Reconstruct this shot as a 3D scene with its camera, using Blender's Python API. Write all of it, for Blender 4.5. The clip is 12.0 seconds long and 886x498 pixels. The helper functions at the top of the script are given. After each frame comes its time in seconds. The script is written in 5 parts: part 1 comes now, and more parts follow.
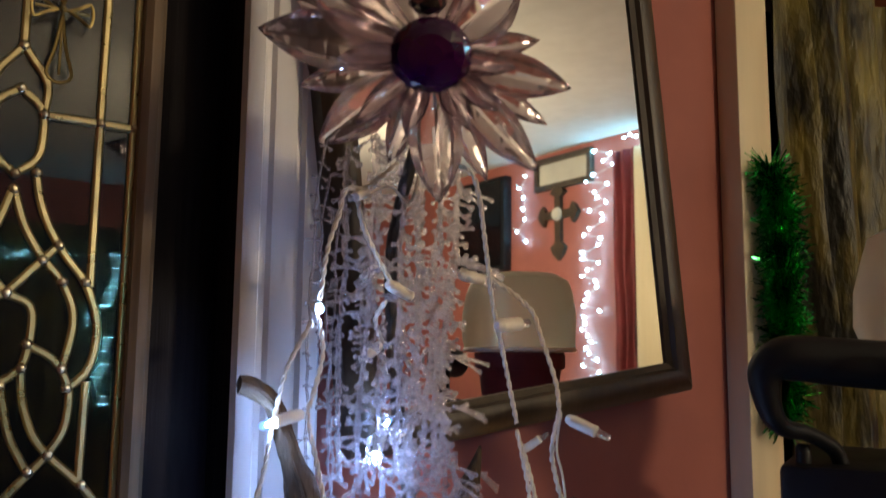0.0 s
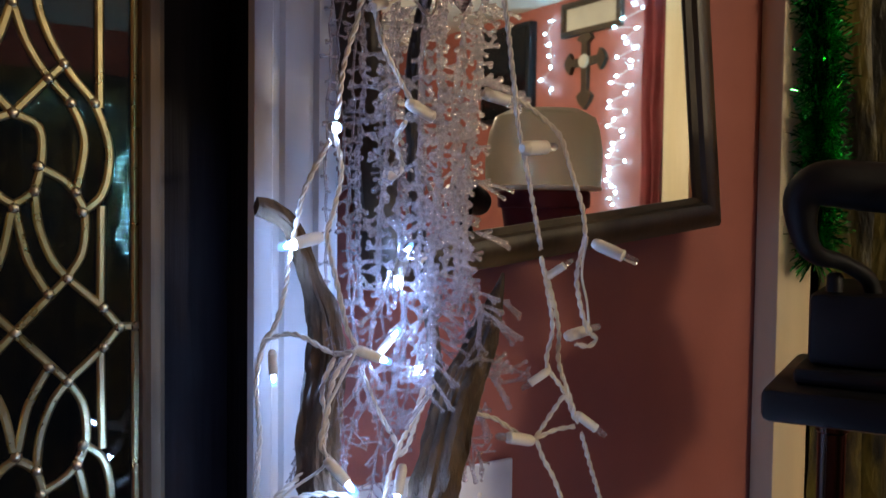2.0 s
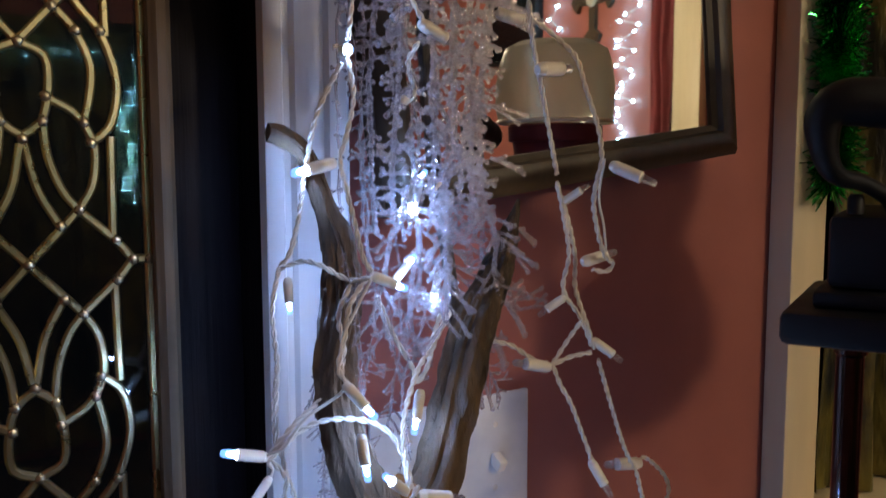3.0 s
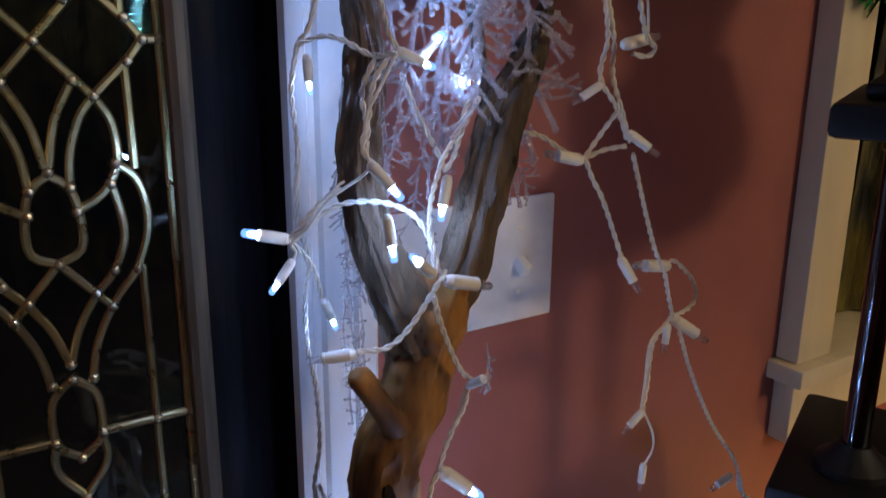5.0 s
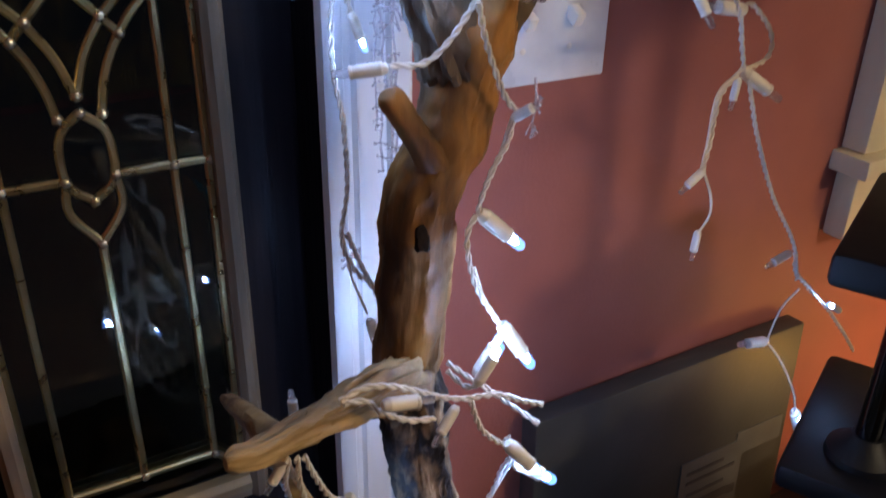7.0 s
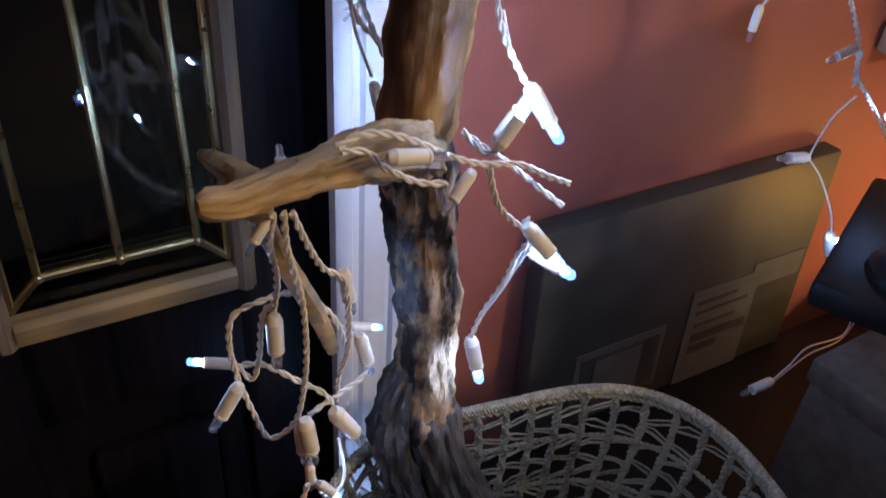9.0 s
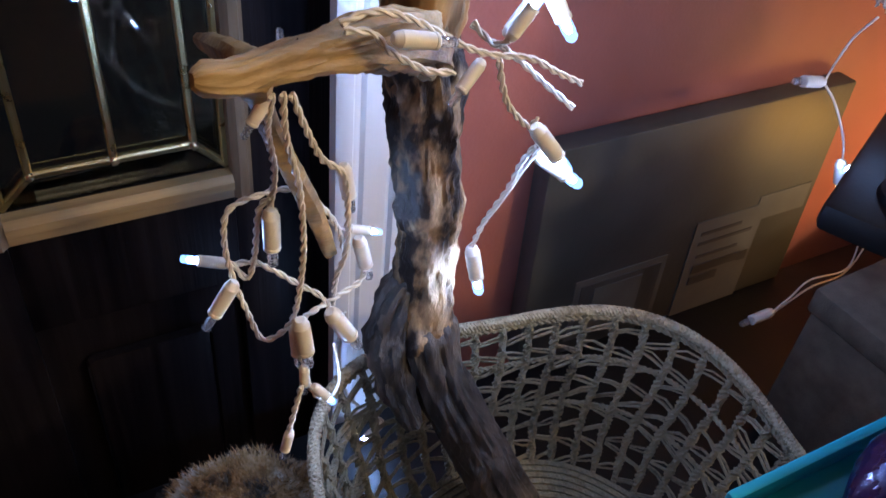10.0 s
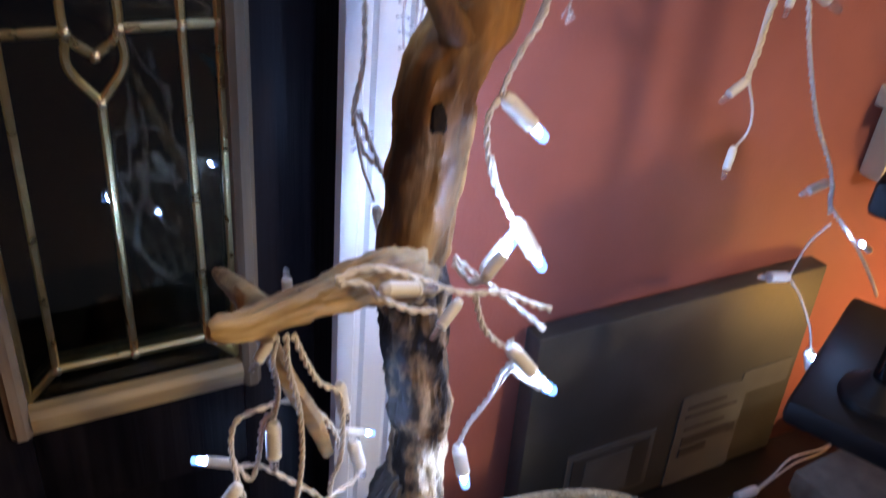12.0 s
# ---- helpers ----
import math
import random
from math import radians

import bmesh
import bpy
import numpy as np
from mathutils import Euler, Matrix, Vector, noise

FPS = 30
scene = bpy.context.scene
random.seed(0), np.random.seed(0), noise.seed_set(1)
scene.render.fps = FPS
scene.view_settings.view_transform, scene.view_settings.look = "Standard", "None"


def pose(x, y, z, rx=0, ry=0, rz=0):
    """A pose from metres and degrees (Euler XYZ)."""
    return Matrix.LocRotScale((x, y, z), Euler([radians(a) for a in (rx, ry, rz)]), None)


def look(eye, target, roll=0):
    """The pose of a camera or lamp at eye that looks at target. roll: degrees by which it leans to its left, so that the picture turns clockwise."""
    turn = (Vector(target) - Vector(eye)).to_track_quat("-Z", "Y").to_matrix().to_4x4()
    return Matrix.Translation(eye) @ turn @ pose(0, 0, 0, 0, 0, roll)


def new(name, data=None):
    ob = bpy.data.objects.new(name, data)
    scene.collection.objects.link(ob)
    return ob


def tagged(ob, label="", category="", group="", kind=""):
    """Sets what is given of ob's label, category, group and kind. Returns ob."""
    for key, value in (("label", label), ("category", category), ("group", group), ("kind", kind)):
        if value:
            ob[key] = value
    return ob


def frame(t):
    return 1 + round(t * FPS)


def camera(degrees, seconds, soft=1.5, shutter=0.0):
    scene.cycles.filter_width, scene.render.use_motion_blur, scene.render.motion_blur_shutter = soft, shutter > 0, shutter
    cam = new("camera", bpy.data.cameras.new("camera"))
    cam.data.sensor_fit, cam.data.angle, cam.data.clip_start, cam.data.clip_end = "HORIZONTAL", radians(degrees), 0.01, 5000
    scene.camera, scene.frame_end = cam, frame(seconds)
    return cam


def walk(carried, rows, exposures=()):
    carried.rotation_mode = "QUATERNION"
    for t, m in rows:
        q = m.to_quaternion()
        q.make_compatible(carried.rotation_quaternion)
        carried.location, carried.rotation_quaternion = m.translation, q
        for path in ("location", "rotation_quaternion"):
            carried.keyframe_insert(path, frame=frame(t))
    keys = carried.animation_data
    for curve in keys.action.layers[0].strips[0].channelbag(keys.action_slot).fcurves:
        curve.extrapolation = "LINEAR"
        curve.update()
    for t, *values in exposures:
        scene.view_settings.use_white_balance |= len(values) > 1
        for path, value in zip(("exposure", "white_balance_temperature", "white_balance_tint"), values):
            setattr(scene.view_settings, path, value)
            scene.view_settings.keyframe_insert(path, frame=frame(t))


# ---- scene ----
cam = camera(55.1, 12.0, 1.5, 0.5)
PATH = [
    (0, (0.088, 0.065, 1.529), (1.247, 1.674, 1.787), 0.5),
    (0.5, (0.091, 0.072, 1.522), (1.256, 1.692, 1.667), 0.7),
    (1, (0.094, 0.075, 1.519), (1.244, 1.71, 1.608), 0.8),
    (1.5, (0.101, 0.08, 1.513), (1.239, 1.724, 1.516), 0.8),
    (2, (0.103, 0.086, 1.506), (1.231, 1.736, 1.426), 0.7),
    (2.5, (0.102, 0.088, 1.5), (1.217, 1.742, 1.367), 0.2),
    (2.7, (0.101, 0.09, 1.496), (1.215, 1.744, 1.34), 0.0),
    (4.3, (0.109, 0.116, 1.456), (1.183, 1.747, 1.022), 0.2),
    (4.5, (0.108, 0.117, 1.45), (1.176, 1.745, 0.99), 0.2),
    (5, (0.106, 0.118, 1.442), (1.153, 1.731, 0.891), 0.4),
    (5.5, (0.115, 0.12, 1.428), (1.126, 1.727, 0.8), 0.4),
    (6, (0.116, 0.133, 1.407), (1.1, 1.715, 0.679), 0.6),
    (6.5, (0.119, 0.14, 1.385), (1.057, 1.707, 0.569), 0.6),
    (7, (0.122, 0.15, 1.356), (1.034, 1.682, 0.45), 1.1),
    (7.2, (0.122, 0.153, 1.348), (1.019, 1.673, 0.408), 1.1),
    (8.8, (0.133, 0.188, 1.275), (0.989, 1.568, 0.107), 4.6),
    (9, (0.136, 0.187, 1.269), (0.974, 1.554, 0.073), 4.6),
    (9.5, (0.133, 0.186, 1.258), (0.968, 1.522, 0.026), 5.9),
    (10, (0.134, 0.185, 1.241), (0.945, 1.471, -0.059), 6.9),
    (10.5, (0.139, 0.184, 1.247), (0.935, 1.458, -0.074), 7.2),
    (11, (0.137, 0.184, 1.262), (0.932, 1.469, -0.048), 7.1),
    (11.5, (0.133, 0.183, 1.283), (0.95, 1.536, 0.057), 6.8),
    (12, (0.134, 0.165, 1.317), (0.985, 1.638, 0.264), 5.8),
]
walk(cam, [(t, look(eye, target, roll)) for t, eye, target, roll in PATH], [(0.0, 0.38), (2.5, 0.22), (4.5, 0.0), (5.5, 0.0), (6.5, 0.42), (7.0, 0.6), (9.0, 0.78), (10.5, 1.3), (12.0, 1.22)])

# ---- light: night outside, a warm room lamp, an added amber fill lamp, cool string lamps ----
world = bpy.data.worlds.new("night")
scene.world = world
world.use_nodes = True
world.node_tree.nodes["Background"].inputs[0].default_value = (0.02, 0.025, 0.04, 1)
world.node_tree.nodes["Background"].inputs[1].default_value = 0.06
# the first spot is an unseen fill, added to warm the wall by the window
FILL_AT, ROOM_AT = Vector((1.14, 0.50, 0.71)), Vector((1.37, -1.3, 2.05))
for spot, watts, tone, size in ((FILL_AT, 1.1, (1.0, 0.50, 0.11), 0.04), (ROOM_AT, 46.0, (1.0, 0.81, 0.54), 0.10)):
    bulb = bpy.data.lights.new("floor_lamp_light", "POINT")
    bulb.energy, bulb.color, bulb.shadow_soft_size = watts, tone, size
    new("floor_lamp_light", bulb).location = spot


# ---- materials ----
def nodes_of(name):
    m = bpy.data.materials.new(name)
    m.use_nodes = True
    nt = m.node_tree
    return m, nt, nt.nodes["Principled BSDF"]


def mat(name, base, second=None, rough=0.5, metal=0.0, scale=40.0, stretch=(1, 1, 1), bump=0.15, fine=160.0, trans=0.0, ior=1.45,
        spec=0.5, coat=0.0, rand=0.0, depth=0.002):
    """A surface whose colour wanders between two tones at two scales, with a fine relief."""
    m, nt, b = nodes_of(name)
    second = second or tuple(c * 0.6 for c in base)
    tc = nt.nodes.new("ShaderNodeTexCoord")
    mp = nt.nodes.new("ShaderNodeMapping")
    mp.inputs["Scale"].default_value = stretch
    nt.links.new(tc.outputs["Object"], mp.inputs[0])
    n1, n2, n3 = (nt.nodes.new("ShaderNodeTexNoise") for _ in range(3))
    for n, s, d in ((n1, scale, 6), (n2, scale * 0.13, 3), (n3, fine, 4)):
        n.inputs["Scale"].default_value, n.inputs["Detail"].default_value = s, d
        nt.links.new(mp.outputs[0], n.inputs["Vector"])
    add = nt.nodes.new("ShaderNodeMath")
    add.operation = "MULTIPLY_ADD"
    add.inputs[1].default_value = 0.55
    nt.links.new(n1.outputs[0], add.inputs[0])
    half = nt.nodes.new("ShaderNodeMath")
    half.operation = "MULTIPLY"
    half.inputs[1].default_value = 0.45
    nt.links.new(n2.outputs[0], half.inputs[0])
    nt.links.new(half.outputs[0], add.inputs[2])
    last = add
    if rand:
        info = nt.nodes.new("ShaderNodeObjectInfo")
        r = nt.nodes.new("ShaderNodeMath")
        r.operation = "MULTIPLY_ADD"
        r.inputs[1].default_value = rand
        nt.links.new(info.outputs["Random"], r.inputs[0])
        nt.links.new(add.outputs[0], r.inputs[2])
        last = r
    ramp = nt.nodes.new("ShaderNodeValToRGB")
    ramp.color_ramp.elements[0].position, ramp.color_ramp.elements[1].position = 0.36, 0.64
    ramp.color_ramp.elements[0].color, ramp.color_ramp.elements[1].color = (*second, 1), (*base, 1)
    nt.links.new(last.outputs[0], ramp.inputs[0])
    nt.links.new(ramp.outputs[0], b.inputs["Base Color"])
    rr = nt.nodes.new("ShaderNodeMapRange")
    rr.inputs[3].default_value, rr.inputs[4].default_value = max(0.0, rough - 0.1), min(1.0, rough + 0.1)
    nt.links.new(n1.outputs[0], rr.inputs[0])
    nt.links.new(rr.outputs[0], b.inputs["Roughness"])
    b.inputs["Metallic"].default_value = metal
    b.inputs["Transmission Weight"].default_value, b.inputs["IOR"].default_value = trans, ior
    b.inputs["Specular IOR Level"].default_value, b.inputs["Coat Weight"].default_value = spec, coat
    if bump:
        bp = nt.nodes.new("ShaderNodeBump")
        bp.inputs["Strength"].default_value, bp.inputs["Distance"].default_value = bump, depth
        nt.links.new(n3.outputs[0], bp.inputs["Height"])
        nt.links.new(bp.outputs[0], b.inputs["Normal"])
    return m


def clear_plastic(name, tint, body, share, through_share, rough=0.05):
    """Moulded clear plastic: refracting, with a little milky body, part of the light straight through."""
    m, nt, b = nodes_of(name)
    b.inputs["Base Color"].default_value = (*tint, 1)
    b.inputs["Transmission Weight"].default_value, b.inputs["Roughness"].default_value, b.inputs["IOR"].default_value = 1.0, rough, 1.48
    tl = nt.nodes.new("ShaderNodeBsdfTranslucent")
    df = nt.nodes.new("ShaderNodeBsdfDiffuse")
    tr = nt.nodes.new("ShaderNodeBsdfTransparent")
    tl.inputs[0].default_value = df.inputs[0].default_value = (*body, 1)
    tr.inputs[0].default_value = (*tint, 1)
    m0, m1, m2 = (nt.nodes.new("ShaderNodeMixShader") for _ in range(3))
    m0.inputs[0].default_value, m1.inputs[0].default_value, m2.inputs[0].default_value = 0.5, share, through_share
    nt.links.new(tl.outputs[0], m0.inputs[1]), nt.links.new(df.outputs[0], m0.inputs[2])
    nt.links.new(b.outputs[0], m1.inputs[1]), nt.links.new(m0.outputs[0], m1.inputs[2])
    nt.links.new(m1.outputs[0], m2.inputs[1]), nt.links.new(tr.outputs[0], m2.inputs[2])
    nt.links.new(m2.outputs[0], nt.nodes["Material Output"].inputs[0])
    return m


def glow(name, color, strength):
    m, nt, b = nodes_of(name)
    b.inputs["Base Color"].default_value = (*color, 1)
    b.inputs["Emission Color"].default_value = (*color, 1)
    b.inputs["Emission Strength"].default_value = strength
    return m


PAINT = mat("terracotta_paint", (0.345, 0.114, 0.088), (0.285, 0.092, 0.072), rough=0.58, spec=0.35, scale=14, bump=0.12, fine=240)
CEIL = mat("ceiling_paint", (0.78, 0.75, 0.68), (0.7, 0.67, 0.6), rough=0.8, scale=20, bump=0.1)
TRIM = mat("white_trim_paint", (0.74, 0.72, 0.70), (0.62, 0.60, 0.58), rough=0.38, scale=30, stretch=(1, 1, 0.12), bump=0.12, fine=90)
CREAM = mat("cream_trim_paint", (0.66, 0.56, 0.36), (0.56, 0.47, 0.30), rough=0.42, scale=30, stretch=(1, 1, 0.15), bump=0.12, fine=90)
DARKWOOD = mat("dark_door_wood", (0.014, 0.011, 0.012), (0.004, 0.003, 0.004), rough=0.45, spec=0.09, scale=110, stretch=(1, 1, 0.03), bump=0.5, fine=150, depth=0.0015)
LITEFRAME = mat("lite_frame_wood", (0.27, 0.19, 0.115), (0.13, 0.092, 0.058), rough=0.6, spec=0.2, scale=90, stretch=(1, 1, 0.05), bump=0.3, fine=120)
LITERAIL = mat("lite_rail_wood", (0.46, 0.31, 0.14), (0.20, 0.125, 0.055), rough=0.45, scale=90, stretch=(0.05, 1, 1), bump=0.3, fine=120)
CAME = mat("brass_came", (0.68, 0.57, 0.31), (0.54, 0.45, 0.23), rough=0.30, metal=1.0, scale=60, bump=0.04, fine=200)
SOLDER = mat("solder_joint", (0.60, 0.53, 0.36), (0.44, 0.38, 0.25), rough=0.28, metal=0.95, scale=200, bump=0.25, fine=500)
MIRROR = mat("mirror_glass", (0.86, 0.88, 0.87), (0.84, 0.86, 0.85), rough=0.0, metal=1.0, scale=3, bump=0)
MIRROR.node_tree.nodes["Principled BSDF"].inputs["Roughness"].default_value = 0.02
for link in list(MIRROR.node_tree.links):
    if link.to_socket.name == "Roughness":
        MIRROR.node_tree.links.remove(link)
MFRAME = mat("mirror_frame_wood", (0.060, 0.040, 0.022), (0.026, 0.017, 0.010), rough=0.45, scale=60, stretch=(1, 1, 0.4), bump=0.2)
BARK = mat("driftwood", (0.42, 0.185, 0.046), (0.060, 0.026, 0.010), rough=0.55, spec=0.3, scale=46, stretch=(1, 1, 0.15), bump=0.6, fine=120, depth=0.002)
LIMB = mat("brown_limb_bark", (0.15, 0.095, 0.055), (0.020, 0.014, 0.011), rough=0.65, spec=0.3, scale=70, stretch=(1, 1, 0.25), bump=1.0, fine=190, depth=0.003)
FLAKY = mat("flaking_bark", (0.42, 0.26, 0.135), (0.020, 0.013, 0.010), rough=0.7, spec=0.2, scale=64, stretch=(1, 1, 0.45), bump=0.9, fine=140, depth=0.004)
GREYWOOD = mat("weathered_grey_wood", (0.115, 0.088, 0.068), (0.018, 0.014, 0.012), rough=0.65, scale=100, stretch=(1, 1, 0.12), bump=1.0, fine=170, depth=0.004)
ARMWOOD = mat("pale_branch_wood", (0.52, 0.335, 0.135), (0.13, 0.072, 0.032), rough=0.62, scale=90, stretch=(0.15, 0.6, 1), bump=0.8, fine=190, depth=0.003)
CUTWOOD = mat("broken_wood_end", (0.028, 0.017, 0.010), (0.010, 0.006, 0.004), rough=0.9, spec=0.1, scale=200, bump=0.8)
WIRE = mat("white_lamp_wire", (0.76, 0.68, 0.56), (0.62, 0.55, 0.45), rough=0.42, scale=60, bump=0.05)
HUSK = mat("white_lamp_holder", (0.82, 0.75, 0.64), (0.72, 0.65, 0.55), rough=0.38, scale=80, bump=0.05)
LEDLIT = glow("lit_cool_led", (0.29, 0.49, 1.0), 680.0)
LEDOFF = clear_plastic("clear_led_cap", (0.95, 0.95, 0.97), (0.8, 0.8, 0.85), 0.15, 0.3)
CRYSTAL = clear_plastic("clear_bead_plastic", (0.98, 0.96, 0.97), (0.95, 0.90, 0.92), 0.30, 0.38, 0.03)
PETAL = clear_plastic("pink_petal_plastic", (0.93, 0.84, 0.87), (0.66, 0.50, 0.56), 0.07, 0.10, 0.015)
PETAL.node_tree.nodes["Principled BSDF"].inputs["IOR"].default_value = 1.66
GEM = mat("purple_gem", (0.045, 0.001, 0.055), (0.02, 0.001, 0.03), rough=0.05, scale=10, bump=0, coat=1.0)
MARBLE = mat("marbled_switch_plate", (0.74, 0.73, 0.72), (0.52, 0.52, 0.55), rough=0.3, scale=26, bump=0.03)
BASKET = mat("seagrass_rope", (0.22, 0.185, 0.12), (0.07, 0.058, 0.038), rough=0.75, scale=260, bump=0.9, fine=420, rand=0.25)
PALEROPE = mat("pale_rim_rope", (0.42, 0.36, 0.25), (0.2, 0.16, 0.1), rough=0.75, scale=260, bump=0.9, fine=420)
CARD = mat("grey_card", (0.066, 0.064, 0.060), (0.042, 0.041, 0.038), rough=0.5, scale=18, bump=0.1)
LABEL = mat("pale_label_paper", (0.115, 0.112, 0.105), (0.08, 0.077, 0.072), rough=0.6, scale=30, bump=0.05)
PRINT = mat("dark_print", (0.07, 0.065, 0.06), rough=0.6, bump=0)
BLACKBOX = mat("dark_fabric_box", (0.16, 0.125, 0.09), (0.08, 0.062, 0.045), rough=0.8, scale=60, bump=0.4, fine=500)
BLACK = mat("black_satin_plastic", (0.007, 0.007, 0.008), (0.004, 0.004, 0.005), rough=0.5, spec=0.3, scale=40, bump=0.1, fine=300)
POLE = mat("dark_chrome_tube", (0.10, 0.10, 0.115), (0.07, 0.07, 0.08), rough=0.12, metal=1.0, bump=0.02)
CHROME = mat("chrome_tube", (0.36, 0.36, 0.38), (0.3, 0.3, 0.32), rough=0.15, metal=1.0, bump=0.02)
TINSEL = mat("green_tinsel_foil", (0.05, 0.62, 0.13), (0.008, 0.16, 0.03), rough=0.16, metal=1.0, scale=200, bump=0)
CURTAIN = mat("olive_gold_brocade", (0.21, 0.165, 0.026), (0.010, 0.010, 0.006), rough=0.5, scale=26, stretch=(1, 1, 0.38), bump=1.0, fine=70, depth=0.006)
MAROON = mat("maroon_cloth", (0.20, 0.028, 0.036), (0.12, 0.018, 0.022), rough=0.75, scale=30, bump=0.3)
NIGHT = mat("night_pane", (0.004, 0.005, 0.007), (0.003, 0.003, 0.004), rough=0.05, bump=0)
TEAL = mat("teal_plastic", (0.01, 0.40, 0.52), (0.008, 0.34, 0.45), rough=0.35, bump=0.03)
FOIL = mat("purple_foil", (0.020, 0.010, 0.060), (0.008, 0.005, 0.028), rough=0.12, metal=0.35, scale=30, bump=0.6, fine=70, depth=0.004)
FUR = mat("tawny_faux_fur", (0.55, 0.42, 0.26), (0.03, 0.024, 0.02), rough=0.9, scale=30, bump=0.8, fine=300)
_r = [n for n in FUR.node_tree.nodes if n.type == "VALTORGB"][0].color_ramp
_r.elements[0].position, _r.elements[1].position = 0.42, 0.60
_r.elements[1].color = (0.40, 0.37, 0.32, 1)
for spot, tone in ((0.47, (0.03, 0.024, 0.02, 1)), (0.50, (0.24, 0.13, 0.05, 1)), (0.55, (0.30, 0.19, 0.09, 1))):
    _r.elements.new(spot).color = tone
FLOORWOOD = mat("floor_boards", (0.07, 0.04, 0.022), (0.035, 0.02, 0.011), rough=0.45, scale=30, stretch=(0.1, 1, 1), bump=0.2)
LINEN = mat("pale_cushion_cloth", (0.52, 0.50, 0.42), (0.42, 0.40, 0.34), rough=0.8, scale=12, bump=0.3)
GOLD = mat("gold_filigree", (0.42, 0.32, 0.12), (0.2, 0.15, 0.05), rough=0.35, metal=0.9, scale=200, bump=0.5)
SHADE = glow("lit_lamp_bowl", (1.0, 0.78, 0.5), 9.0)


def led_halo():
    """The clear cap round a lit lamp, its blue halo put in as weak emission."""
    m, nt, b = nodes_of("lit_led_cap")
    tr = nt.nodes.new("ShaderNodeBsdfTransparent")
    em = nt.nodes.new("ShaderNodeEmission")
    em.inputs[0].default_value, em.inputs[1].default_value = (0.16, 0.38, 1.0, 1), 3.0
    mx = nt.nodes.new("ShaderNodeMixShader")
    mx.inputs[0].default_value = 0.35
    nt.links.new(tr.outputs[0], mx.inputs[1]), nt.links.new(em.outputs[0], mx.inputs[2])
    nt.links.new(mx.outputs[0], nt.nodes["Material Output"].inputs[0])
    return m


LEDCAP = led_halo()
_r = [n for n in CURTAIN.node_tree.nodes if n.type == "VALTORGB"][0].color_ramp
_r.elements[0].position, _r.elements[1].position = 0.44, 0.66
_r = [n for n in FLAKY.node_tree.nodes if n.type == "VALTORGB"][0].color_ramp
_r.elements[0].position, _r.elements[1].position = 0.44, 0.56
_r = [n for n in BARK.node_tree.nodes if n.type == "VALTORGB"][0].color_ramp
_r.elements[0].position, _r.elements[1].position = 0.41, 0.62
TUBPLASTIC = clear_plastic("milky_tub_plastic", (0.90, 0.90, 0.84), (0.66, 0.64, 0.54), 0.62, 0.15, 0.12)


# leaded glass: thin clear pane, dark outside
def pane_glass(name, scale, ripple, dull):
    m, nt, b = nodes_of(name)
    tr = nt.nodes.new("ShaderNodeBsdfTransparent")
    tr.inputs[0].default_value = (0.82, 0.86, 0.84, 1)
    gl = nt.nodes.new("ShaderNodeBsdfGlossy")
    gl.inputs["Roughness"].default_value = dull
    nz = nt.nodes.new("ShaderNodeTexNoise")
    nz.inputs["Scale"].default_value = scale
    bp = nt.nodes.new("ShaderNodeBump")
    bp.inputs["Strength"].default_value, bp.inputs["Distance"].default_value = ripple, 0.002
    nt.links.new(nz.outputs[0], bp.inputs["Height"]), nt.links.new(bp.outputs[0], gl.inputs["Normal"])
    fr = nt.nodes.new("ShaderNodeFresnel")
    fr.inputs[0].default_value = 1.75
    mx = nt.nodes.new("ShaderNodeMixShader")
    nt.links.new(fr.outputs[0], mx.inputs[0]), nt.links.new(tr.outputs[0], mx.inputs[1]), nt.links.new(gl.outputs[0], mx.inputs[2])
    nt.links.new(mx.outputs[0], nt.nodes["Material Output"].inputs[0])
    return m


PANE = pane_glass("door_glass", 22, 0.02, 0.008)
CHIPPED = pane_glass("textured_border_glass", 60, 0.003, 0.006)


# ---- mesh helpers ----
def finish(bm, name, material, smooth=True):
    me = bpy.data.meshes.new(name)
    bmesh.ops.recalc_face_normals(bm, faces=bm.faces)
    bm.to_mesh(me)
    bm.free()
    me.materials.append(material)
    if smooth:
        me.polygons.foreach_set("use_smooth", [True] * len(me.polygons))
        me.set_sharp_from_angle(angle=radians(38))
    return me


def part(name, bm, material, parent, label="", smooth=True):
    ob = new(name, finish(bm, name, material, smooth))
    ob.parent = parent
    ob.matrix_parent_inverse = parent.matrix_world.inverted()
    return tagged(ob, label)


def thing(name, label, category, group="", at=(0, 0, 0), kind=""):
    ob = new(name)
    ob.location = at
    ob.empty_display_size = 0.02
    ob.matrix_world = Matrix.Translation(at)
    return tagged(ob, label, category, group, kind)


def single(name, bm, material, label, category, kind="", group="", smooth=True):
    return tagged(new(name, finish(bm, name, material, smooth)), label, category, group, kind)


def box(bm, lo, hi, bevel=0.0, m=None):
    c = [(a + b) / 2 for a, b in zip(lo, hi)]
    s = [abs(b - a) for a, b in zip(lo, hi)]
    g = bmesh.ops.create_cube(bm, size=1, matrix=Matrix.Translation(c) @ Matrix.Diagonal((*s, 1)))
    if bevel:
        edges = list({e for v in g["verts"] for e in v.link_edges})
        r = bmesh.ops.bevel(bm, geom=edges, offset=bevel, segments=2, affect="EDGES", profile=0.5)
        if m is not None:
            bmesh.ops.transform(bm, matrix=m, verts=r["verts"])
    elif m is not None:
        bmesh.ops.transform(bm, matrix=m, verts=g["verts"])
    return bm


